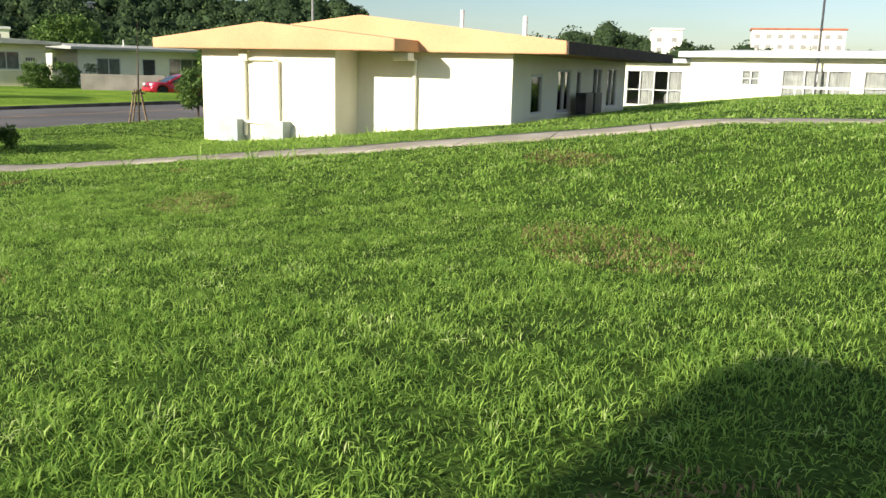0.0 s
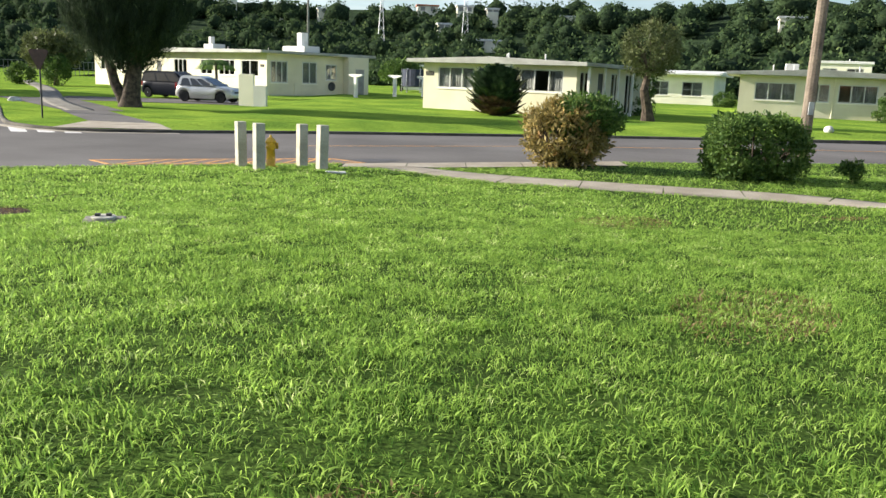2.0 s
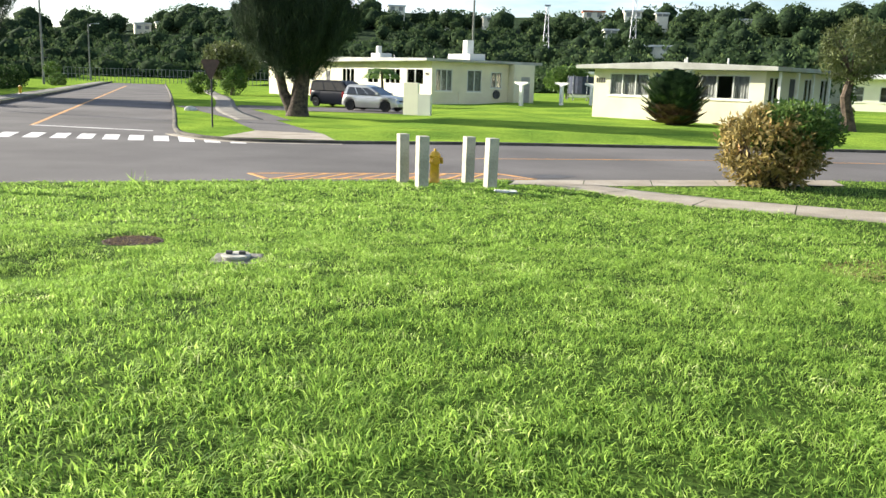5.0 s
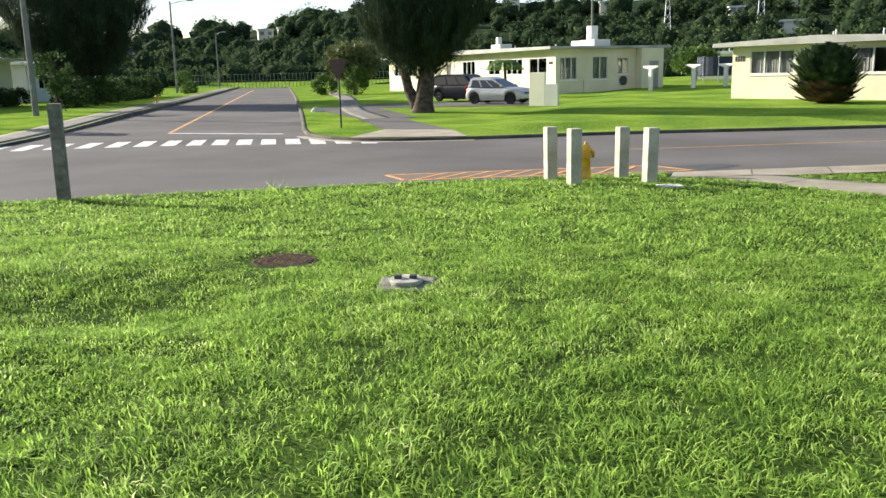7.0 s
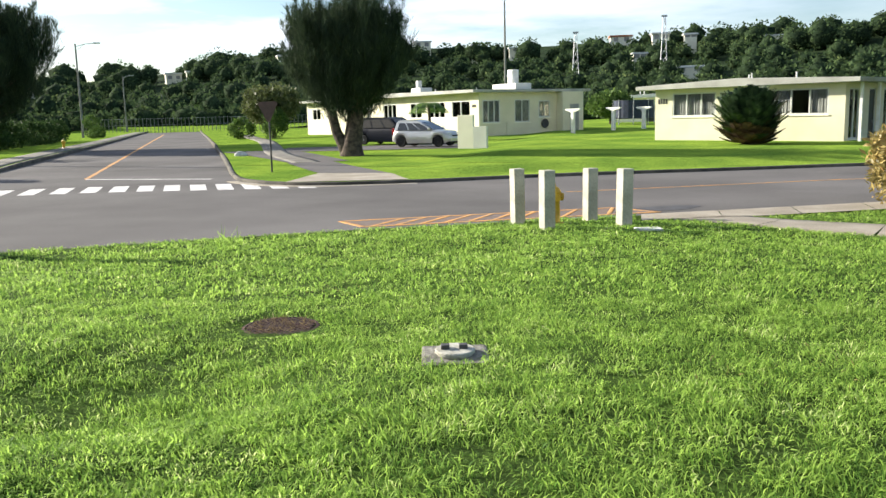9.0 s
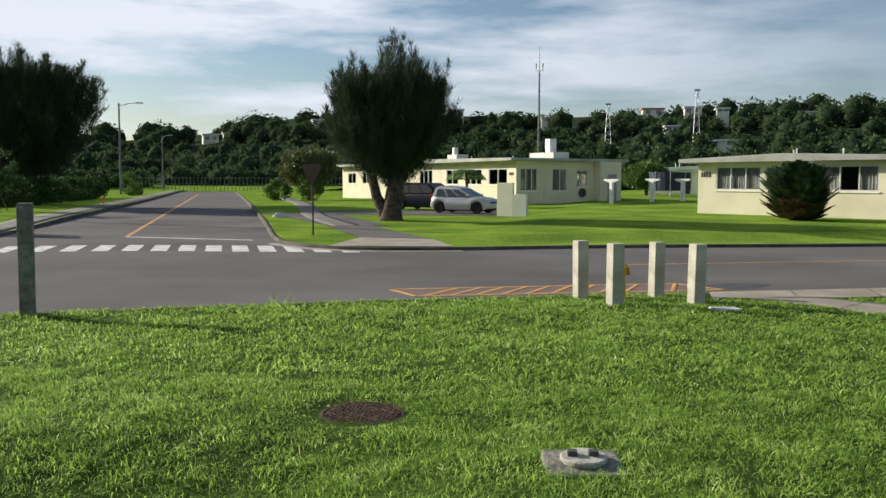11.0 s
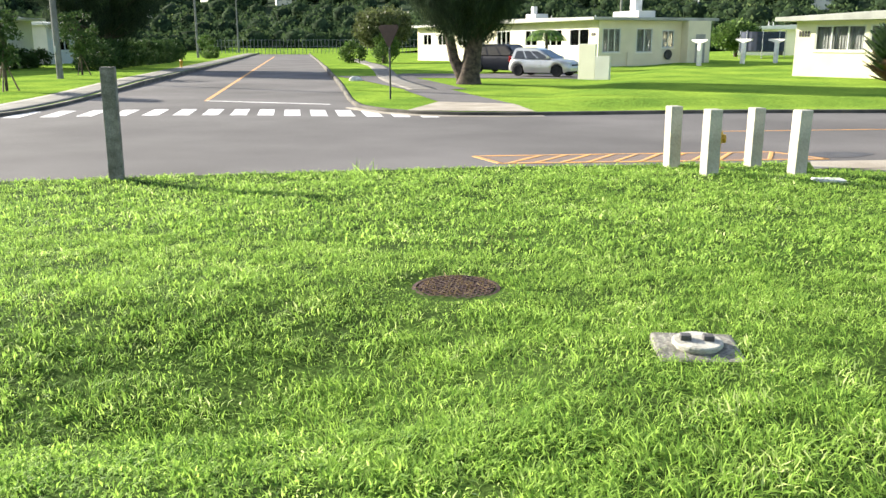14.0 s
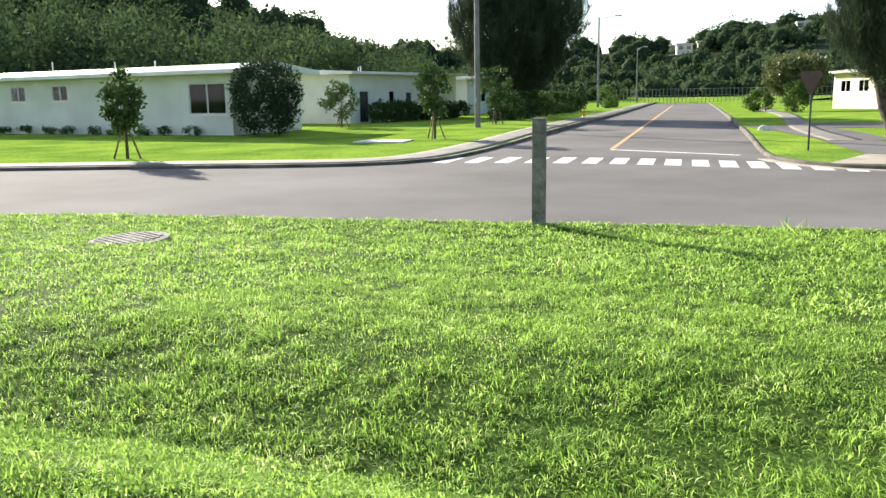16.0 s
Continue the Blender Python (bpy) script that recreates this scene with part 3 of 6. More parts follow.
def wall_mesh(name, width, height, thick, holes, material):
    """A wall along x from 0 to width, its outer face at y = 0, with openings (x0, x1, z0, z1) through it."""
    xs = sorted({0.0, width, *(v for h in holes for v in h[:2])})
    zs = sorted({-0.5, height, *(v for h in holes for v in h[2:4])})
    inside = lambda x, z: any(h[0] < x < h[1] and h[2] < z < h[3] for h in holes)
    cell = {(i, j) for i in range(len(xs) - 1) for j in range(len(zs) - 1) if not inside((xs[i] + xs[i + 1]) / 2, (zs[j] + zs[j + 1]) / 2)}
    bm = bmesh.new()
    vert = {}

    def v(i, j, y):
        if (i, j, y) not in vert:
            vert[i, j, y] = bm.verts.new((xs[i], y, zs[j]))
        return vert[i, j, y]

    t = thick
    for i, j in cell:
        bm.faces.new((v(i, j, 0), v(i + 1, j, 0), v(i + 1, j + 1, 0), v(i, j + 1, 0)))
        bm.faces.new((v(i, j, t), v(i, j + 1, t), v(i + 1, j + 1, t), v(i + 1, j, t)))
        for (di, dj), (a, b) in (((-1, 0), ((0, 0), (0, 1))), ((1, 0), ((1, 1), (1, 0))), ((0, -1), ((1, 0), (0, 0))), ((0, 1), ((0, 1), (1, 1)))):
            if (i + di, j + dj) not in cell:
                bm.faces.new((v(i + a[0], j + a[1], 0), v(i + b[0], j + b[1], 0), v(i + b[0], j + b[1], t), v(i + a[0], j + a[1], t)))
    bmesh.ops.recalc_face_normals(bm, faces=bm.faces)
    me = bpy.data.meshes.new(name)
    bm.to_mesh(me)
    bm.free()
    me.materials.append(material)
    return me


def ring_bm(x0, x1, z0, z1, f, y0, y1):
    """A rectangular frame of bar width f."""
    bm = bmesh.new()
    loops = []
    for y in (y0, y1):
        for g in (0, f):
            loops.append([bm.verts.new(p) for p in ((x0 + g, y, z0 + g), (x1 - g, y, z0 + g), (x1 - g, y, z1 - g), (x0 + g, y, z1 - g))])
    for p, q in ((0, 1), (2, 3), (0, 2), (1, 3)):
        for k in range(4):
            bm.faces.new((loops[p][k], loops[p][(k + 1) % 4], loops[q][(k + 1) % 4], loops[q][k]))
    bmesh.ops.recalc_face_normals(bm, faces=bm.faces)
    return bm


def window_parts(parent, m, x0, x1, z0, z1, panes, curtain, rng, bar=False, proud=0.05):
    """A window with its frame, sill, panes and curtains, in a wall's own frame m."""
    f, y0, y1 = 0.07, 0.012, 0.09
    win = part("window", ring_bm(x0, x1, z0, z1, f, y0, y1), FRAME_MAT, parent, "pale metal-framed sliding window")
    win.matrix_local = m
    for k in range(1, panes):
        x = x0 + (x1 - x0) * k / panes
        part("mullion", box_bm((x - f / 2, y0 - 0.004, z0 + f), (x + f / 2, y1, z1 - f)), FRAME_MAT, win)
    if bar:
        zm = z0 + (z1 - z0) * 0.45
        part("glazing_bar", box_bm((x0 + f, y0 + 0.004, zm - 0.025), (x1 - f, y1 - 0.006, zm + 0.025)), FRAME_MAT, win)
    part("sill", box_bm((x0 - 0.06, -proud, z0 - 0.07), (x1 + 0.06, 0.12, z0 - 0.003), 0.012), WHITE_WALL, win)
    for k in range(panes):
        a, b = x0 + (x1 - x0) * k / panes + f / 2, x0 + (x1 - x0) * (k + 1) / panes - f / 2
        pane = part("pane", box_bm((a, 0.06, z0 + f), (b, 0.068, z1 - f)), GLASS, win)
        pane.visible_shadow = False
        if rng.random() < curtain:
            bm = bmesh.new()
            n = 14
            row = [(a + (b - a) * i / n, 0.13 + 0.02 * math.sin(i * 2.4 + k)) for i in range(n + 1)]
            lo = [bm.verts.new((x, y, z0 - 0.05)) for x, y in row]
            hi = [bm.verts.new((x, y, z1 + 0.05)) for x, y in row]
            for i in range(n):
                bm.faces.new((lo[i], lo[i + 1], hi[i + 1], hi[i]))
            part("curtain", bm, CURTAIN, win)
    return win


def door_parts(parent, m, x0, x1, z1, material=DARK_METAL):
    door = part("door", box_bm((x0 + 0.06, 0.07, 0.05), (x1 - 0.06, 0.12, z1 - 0.06), 0.01), material, parent, "dark screened door")
    door.matrix_local = m
    part("door_frame", ring_bm(x0, x1, 0.0, z1, 0.06, 0.03, 0.14), FRAME_MAT, door)
    part("handle", box_bm((x1 - 0.2, 0.03, 1.0), (x1 - 0.13, 0.07, 1.12), 0.01), GREY_METAL, door)
    return door


def house(label, corner, ang, z, width, depth, height, wall, roof, openings, ridge="y", over=(1.0, 0.6), edge=0.2, rise=0.28, curtain=0.55, vents=3, seed=1, roof_label=""):
    """A low house. corner: its front left corner; ang: the way of its front; openings: by side, rows of (x0, x1, z0, z1, panes or 0 for a door)."""
    rng = random.Random(seed)
    t = 0.2
    ob = thing("house", label, "house", pose(*corner, z, 0, 0, ang))
    sides = {
        "front": (Matrix.Identity(4), width),
        "right": (pose(width, 0, 0, 0, 0, 90), depth),
        "back": (pose(width, depth, 0, 0, 0, 180), width),
        "left": (pose(0, depth, 0, 0, 0, 270), depth),
    }
    for side, (m, length) in sides.items():
        rows = openings.get(side, [])
        inset = t if side in ("right", "left") else 0.0
        holes = [(r[0] - inset, r[1] - inset, r[2] if r[4] else 0.0, r[3]) for r in rows]
        w = part("wall", wall_mesh("wall", length - 2 * inset, height, t, holes, wall), wall, ob)
        w.matrix_local = m @ Matrix.Translation((inset, 0, 0))
        for r in rows:
            if r[4] > 0:
                window_parts(ob, m, r[0], r[1], r[2], r[3], r[4], curtain, rng, bar=len(r) > 5)
            elif r[4] == 0:
                door_parts(ob, m, r[0], r[1], r[3])
    part("floor", box_bm((t, t, -0.3), (width - t, depth - t, 0.04)), DARK_IN, ob)
    part("partition", box_bm((t, depth * 0.45, 0.04), (width - t, depth * 0.45 + 0.1, height)), DARK_IN, ob)
    ox, oy = over
    if ridge == "y":
        outline = [(-ox, height), (width + ox, height), (width + ox, height + edge), (width / 2, height + edge + rise), (-ox, height + edge)]
        roof_bm = prism_bm(outline, -oy, depth + oy)
    else:
        outline = [(-oy, height), (depth + oy, height), (depth + oy, height + edge), (depth / 2, height + edge + rise), (-oy, height + edge)]
        roof_bm = prism_bm(outline, -ox, width + ox)
        roof_bm.transform(Matrix(((0, 1, 0, 0), (1, 0, 0, 0), (0, 0, 1, 0), (0, 0, 0, 1))))
        bmesh.ops.recalc_face_normals(roof_bm, faces=roof_bm.faces)
    bmesh.ops.bevel(roof_bm, geom=list(roof_bm.edges), offset=0.02, segments=1, affect="EDGES")
    rf = part("roof", roof_bm, roof, ob, roof_label or "low-pitched flat-edged roof")
    for k in range(vents):
        x, y = width * (0.2 + 0.6 * rng.random()), depth * (0.15 + 0.6 * rng.random())
        part("vent_pipe", tube_bm([(x, y, height + edge), (x, y, height + edge + rise + 0.25 + 0.2 * rng.random())], [0.045, 0.045], 8), WHITE_PAINT, rf)
    return ob


def bars(parent, m, x, z, w, h, n):
    """Dark marks in place of a number."""
    bm = bmesh.new()
    for k in range(n):
        a = x + k * w / n
        add_box(bm, (a, -0.02, z), (a + w / n * 0.62, 0.003, z + h))
    ob = part("number_plate", bm, INK, parent, "dark number marks")
    ob.matrix_local = m


corner_house = house("cream single-storey house with a wide low roof and a side porch", (-0.44, 49.7), -35, 0.12, 9.95, 9.0, 2.85, CREAM, ROOF_GREY, {
    "front": [(1.05, 3.55, 1.45, 2.65, 3), (3.75, 5.85, 1.45, 2.65, 3), (6.55, 9.2, 1.45, 2.65, 3)],
    "right": [(0.4, 1.5, 0.3, 2.6, 2), (2.6, 3.4, 0.05, 2.6, 0), (4.3, 5.4, 0.3, 2.6, 2), (6.3, 7.4, 0.3, 2.6, 2)],
}, over=(0.85, 0.6), rise=0.2, curtain=0.7, seed=3)
bars(corner_house, Matrix.Identity(4), 0.18, 2.12, 0.62, 0.26, 4)
for y in (0.15, 2.05, 3.8, 5.8, 7.8):
    part("porch_post", box_bm((9.95 + 0.55, y, 0.02), (9.95 + 0.68, y + 0.12, 2.87)), WHITE_PAINT, corner_house, "white porch post")

tree_house = house("long cream single-storey house behind a parked car", (-34.9, 86.8), -48, 0.42, 34.0, 8.6, 3.0, CREAM, ROOF_GREY, {
    "front": [(1.6, 3.8, 1.3, 2.4, 2), (5.5, 7.6, 1.3, 2.4, 2), (10.5, 12.2, 1.3, 2.4, 2), (15, 16, 0, 2.3, 0), (18.5, 21, 1.3, 2.5, 3), (23.5, 25.5, 1.3, 2.5, 2), (26.6, 29.2, 1.3, 2.5, 3), (30.2, 32.8, 1.3, 2.5, 2)],
    "right": [(0.3, 1.75, 0.9, 2.5, 3), (3.0, 4.3, 0.9, 2.5, 2), (5.1, 6.1, 1.2, 2.4, 2), ],
}, over=(0.6, 0.8), edge=0.2, rise=0.2, curtain=0.85, seed=4)
bay = part("bay", box_bm((34.002, 6.7, -0.3), (34.75, 8.6, 2.998), 0.01), CREAM, tree_house, "cream projecting bay")
part("bay_door", box_bm((34.752, 7.35, 0.0), (34.79, 8.15, 2.1), 0.008), DARK_IN, bay, "dark open doorway")
part("hose_reel", lathe_bm([(0.16, -0.05), (0.3, -0.06), (0.34, 0.0), (0.3, 0.06), (0.16, 0.05)], 16), DARK_METAL, tree_house, "dark coiled hose on the wall").matrix_local = pose(34.1, 5.6, 0.75, 0, 90, 0)
part("downpipe", tube_bm([(34.06, 2.3, -0.2), (34.06, 2.3, 0.9)], [0.04, 0.04], 6), CREAM, tree_house)
bars(tree_house, Matrix.Identity(4), 33.1, 2.0, 0.6, 0.2, 4)
part("tank_stand", box_bm((29.2, 4.2, 3.2), (32.4, 5.6, 3.72), 0.04), PALE_WALL, tree_house, "low pale rooftop platform")
part("water_tank", box_bm((30.7, 4.6, 3.72), (31.35, 5.2, 4.75), 0.05), WHITE_PAINT, tree_house, "white rooftop water tank")
part("tank_stand", box_bm((15.6, 4.2, 3.2), (17.4, 5.4, 3.95), 0.04), PALE_WALL, tree_house, "low pale rooftop platform")
part("water_tank", box_bm((16, 4.5, 3.95), (16.4, 4.9, 4.6), 0.04), WHITE_PAINT, tree_house, "white rooftop water tank")

far_house = house("cream single-storey house with two wide windows", (20.9, 57.9), -18.8, 0.12, 10.2, 9.0, 3.0, CREAM, ROOF_GREY, {
    "front": [(1.0, 3.6, 1.35, 2.55, 3), (4.35, 5.7, 1.35, 2.55, 2), (6.2, 8.6, 1.35, 2.55, 3)],
    "right": [(0.5, 1.6, 1.2, 2.6, 2), (3.2, 4.2, 0, 2.3, 0)],
}, over=(0.9, 0.7), curtain=0.9, seed=5)
bars(far_house, Matrix.Identity(4), 8.95, 1.95, 0.6, 0.2, 4)
part("water_tank", box_bm((3.0, 5.0, 3.2), (3.9, 5.9, 3.95), 0.05), WHITE_PAINT, far_house, "white rooftop water tank")
part("downpipe", tube_bm([(5.95, -0.06, 0.0), (5.95, -0.06, 3.0)], [0.05, 0.05], 8), CREAM, far_house)

house("white house with a pale flat roof behind the lots", (9.5, 84.0), -24, 0.35, 17.0, 9.0, 2.9, WHITE_WALL, ROOF_WHITE, {
    "front": [(1.5, 3.4, 0.9, 2.3, 3, 1), (5.2, 6.2, 0, 2.2, 0), (7.2, 9.4, 1.0, 2.3, 3, 1), (10.6, 13.0, 1.0, 2.3, 3, 1), (14.2, 16, 1.0, 2.3, 2, 1)],
}, ridge="x", over=(0.6, 0.9), seed=6)
car_house = house("white house with a flat roof behind a grey garden wall", (34.0, 56.8), -14, 0.2, 16.0, 9.0, 2.75, WHITE_WALL, ROOF_GREY, {
    "front": [(1.3, 3.0, 0.9, 2.2, 2), (4.6, 5.6, 0, 2.2, 0), (6.6, 9.4, 0.9, 2.3, 3), (11, 14, 0.9, 2.3, 3)],
    "left": [(2.0, 3.4, 1.0, 2.2, 2)],
}, ridge="x", over=(0.7, 1.0), seed=7)
house("white two-storey block with rooftop tanks", (44.0, 101), -26, 0.3, 6.0, 7.0, 5.2, WHITE_WALL, ROOF_WHITE, {
    "front": [(0.8, 2.4, 1.0, 2.3, 2), (3.4, 5.2, 1.0, 2.3, 2), (0.8, 2.4, 3.5, 4.7, 2), (3.4, 5.2, 3.5, 4.7, 2)],
}, over=(0.2, 0.2), edge=0.3, rise=0.02, vents=1, seed=8)
house("white flat-roofed house beyond the clothes lines", (-4.5, 104), -10, 0.3, 13.0, 9.0, 3.0, WHITE_WALL, ROOF_WHITE, {
    "front": [(1, 3, 1, 2.3, 2), (4.2, 5.2, 0, 2.2, 0), (6.4, 9, 1, 2.3, 3), (10, 12, 1, 2.3, 2)],
}, over=(0.5, 0.7), seed=9)
house("pale house with a grey tin roof beyond the clothes lines", (6.5, 96), -10, 0.3, 9.0, 8.0, 2.8, PALE_WALL, ROOF_GREY, {
    "front": [(1, 3, 1, 2.2, 2), (5, 7.5, 1, 2.2, 3)],
}, ridge="x", over=(0.5, 0.8), rise=0.9, seed=10)

shade_house = house("long cream house with a glaring white roof edge in shade", (-81.8, 15.7), 17.2, 0.08, 40.0, 6.0, 3.3, PALE_WALL, ROOF_WHITE, {
    "front": [(6, 7.3, 2.0, 2.95, 2), (12, 13.3, 2.0, 2.95, 2), (17, 18.3, 2.0, 2.95, 2), (21.8, 23.2, 2.0, 2.95, 2), (25.7, 27.1, 2.0, 2.95, 2), (36.9, 39.6, 1.15, 2.85, 2)],
    "right": [(3.0, 5.0, 1.0, 2.3, 2)],
}, ridge="x", over=(0.9, 0.8), edge=0.22, rise=0.45, vents=6, curtain=0.9, seed=11)
house("cream house with dark doors along the side street", (-60.5, 38.96), 15.0, 0.18, 9.8, 15.4, 3.45, PALE_WALL, ROOF_WHITE, {
    "right": [(1.2, 2.4, 0, 2.3, 0), (5.0, 5.8, 1.2, 2.3, 1), (7.4, 8.3, 0, 2.2, 0), (10.5, 12.0, 1.2, 2.3, 2)],
}, ridge="y", over=(0.8, 0.7), vents=3, seed=12)
house("pale house farther along the side street", (-70.0, 62.0), 15, 0.15, 9.0, 14.0, 3.4, PALE_WALL, ROOF_WHITE, {
    "front": [(3.0, 5.0, 1.2, 2.3, 2)],
    "right": [(2, 4, 1.2, 2.3, 2), (6, 7, 0, 2.2, 0), (9, 11, 1.2, 2.3, 2)],
}, ridge="y", over=(0.8, 0.7), seed=13)

# bright gable building beside the footpath
gable = thing("house", "white gable-ended building with a peach roof edge in full sun", "house", pose(15.8, 18.1, 0.0, 0, 0, -78.5))
GH = 2.52
for nm, m, ln, ht, holes in (
    ("wall", Matrix.Identity(4), 4.35, GH, []),
    ("wall", pose(4.35, 0.2, 0, 0, 0, 90), 0.9, GH, []),
    ("wall", pose(4.35, 1.1, 0), 4.4, GH, []),
    ("wall", pose(8.75, 1.3, 0, 0, 0, 90), 10.3, GH, [(1.1, 2.0, 1.0, 2.05), (3.2, 4.4, 1.0, 2.2), (4.9, 5.4, 1.2, 2.2), (6.6, 7.6, 1.0, 2.3), (8.2, 9.4, 1.0, 2.3)]),
    ("wall", pose(8.75, 11.8, 0, 0, 0, 180), 8.75, GH, []),
    ("wall", pose(0, 11.6, 0, 0, 0, 270), 11.4, GH, [(4, 6, 1, 2.1)]),
):
    w = part(nm, wall_mesh("wall", ln, ht, 0.2, holes, WHITE_WALL), WHITE_WALL, gable)
    w.matrix_local = m
rngw = random.Random(21)
for r in ((1.1, 2.0, 1.0, 2.05, 1), (3.2, 4.4, 1.0, 2.2, 2), (4.9, 5.4, 1.2, 2.2, 1), (6.6, 7.6, 1.0, 2.3, 2), (8.2, 9.4, 1.0, 2.3, 2)):
    window_parts(gable, pose(8.75, 1.3, 0, 0, 0, 90), *r, 0.3, rngw)
window_parts(gable, pose(0, 11.6, 0, 0, 0, 270), 4, 6, 1, 2.1, 2, 0.3, rngw)
part("floor", box_bm((0.2, 1.3, -0.3), (8.5, 11.5, 0.05)), DARK_IN, gable)
part("roof", prism_bm([(-1.3, GH), (6.35, GH), (6.35, GH + 0.28), (2.4, GH + 0.68), (-1.3, GH + 0.26)], -0.5, 1.4, 0.015), ROOF_PEACH, gable, "peach-painted gable fascia over the front bay")
part("roof", prism_bm([(-1.3, GH + 0.003), (10.2, GH + 0.003), (10.2, GH + 0.30), (4.6, GH + 0.92), (-1.3, GH + 0.29)], 0.75, 12.4, 0.015), ROOF_PEACH, gable, "peach-painted main gable roof")
part("eave_board", box_bm((10.212, 0.75, GH), (10.26, 12.4, GH + 0.29)), SIGN_BACK, gable, "brown eave board in shade")
part("downpipe", tube_bm([(6.1, 0.5, GH - 0.12), (6.1, 1.02, GH - 0.2), (6.1, 1.03, 0.3)], [0.055, 0.055, 0.055], 8), WHITE_WALL, gable, "cream downpipe")
part("gutter_box", box_bm((5.85, 0.3, GH - 0.22), (6.3, 0.6, GH - 0.02), 0.02), WHITE_WALL, gable)
for x, top in ((1.52, 2.45), (2.62, 2.22)):
    part("service_pipe", tube_bm([(x, -0.07, 0.25), (x, -0.07, top)], [0.05, 0.05], 8), WHITE_WALL, gable, "cream service pipe")
part("service_pipe", tube_bm([(1.52, -0.07, 2.26), (2.5, -0.07, 2.26), (2.62, -0.07, 2.14)], [0.04, 0.04, 0.04], 8), WHITE_WALL, gable, "cream cross pipe")
part("service_pipe", tube_bm([(1.52, -0.07, 0.62), (2.62, -0.07, 0.55)], [0.04, 0.04], 8), WHITE_WALL, gable, "cream cross pipe")
part("junction_head", box_bm((1.4, -0.16, 2.2), (1.68, -0.002, 2.5), 0.02), CREAM, gable, "metal cable head")
for x in (0.85, 2.35):
    part("meter_box", box_bm((x, -0.36, 0.06), (x + 0.62, -0.003, 0.68), 0.025), BOX_GREY, gable, "grey utility box")
part("vent_pipe", tube_bm([(6.0, 4, GH + 0.6), (6.0, 4, GH + 1.25)], [0.06, 0.06], 8), WHITE_PAINT, gable)
part("vent_pipe", tube_bm([(8.6, 2.2, GH + 0.4), (8.6, 2.2, GH + 0.95)], [0.06, 0.06], 8), WHITE_PAINT, gable)
for y in (5.4, 6.3):
    part("air_conditioner", box_bm((9.0, y, 0.95), (9.32, y + 0.75, 1.55), 0.03), DARK_METAL, gable, "dark outdoor cooling unit")

school = house("long white building with gridded windows on the rise", (46.2, 16.4), -96, 0.35, 34.0, 10.0, 2.75, WHITE_WALL, ROOF_WHITE, {
    "front": [(2.9, 3.9, 1.35, 2.15, 2, 1), (5.0, 8.4, 0.7, 2.2, 3, 1), (8.9, 12.6, 0.7, 2.2, 3, 1), (14, 18, 0.7, 2.2, 3, 1), (20, 24, 0.7, 2.2, 3, 1)],
}, ridge="x", over=(0.4, 0.7), edge=0.3, rise=0.25, vents=0, curtain=1.0, seed=14)
house("white linking block with a glazed entrance", (47.6, 24.2), -96, 0.3, 7.8, 8.0, 2.5, WHITE_WALL, ROOF_WHITE, {
    "front": [(3.6, 7.2, 0.1, 2.1, 4, 1)],
    "left": [(2, 4, 0.9, 2.0, 2)],
}, ridge="x", over=(0.3, 0.5), edge=0.22, rise=0.1, vents=0, curtain=0.6, seed=15)
bench = thing("rail", "low pale metal rail in front of the long building", "rail", pose(44.3, 11.2, float(lawn_z(44.3, 11.2)), 0, 0, -96))
part("top_rail", box_bm((0, -0.03, 0.42), (3.6, 0.03, 0.5)), WHITE_PAINT, bench)
for k in range(5):
    part("leg", box_bm((k * 0.88, -0.025, -0.3), (k * 0.88 + 0.06, 0.025, 0.42)), WHITE_PAINT, bench)

# the house beside which the walk begins: only its shade on the lawn is seen
house("cream single-storey house beside the lawn", (-14.98, -10.2), 0, 0.9, 12.9, 10.2, 2.15, CREAM, ROOF_GREY, {
    "back": [(2, 4, 0.9, 1.9, 2), (7, 9, 0.9, 1.9, 2)],
    "right": [(3, 4, 0, 2.0, 0), (6, 8, 0.9, 1.9, 2)],
}, over=(0.6, 0.6), edge=0.2, rise=0.1, seed=16)

# garden walls
screen_wall = thing("garden_wall", "white rendered screen wall beside the parked car", "wall", pose(-10.6, 46.6, 0.17, 0, 0, -20))
part("wall_panel", box_bm((0, 0, -0.2), (0.95, 0.16, 1.75), 0.015), WHITE_WALL, screen_wall)
part("wall_panel", box_bm((0.952, 0, -0.2), (1.75, 0.16, 1.15), 0.015), PALE_WALL, screen_wall)
grey_wall = part("garden_wall", box_bm((0, 0, -0.2), (5.4, 0.18, 1.15), 0.015), PATH_GREY)
grey_wall.matrix_world = pose(30.4, 50.2, 0.2, 0, 0, -52)
tagged(grey_wall, "plain grey garden wall beside the red car", "wall")

# ------------------------------------------------------------------ cars


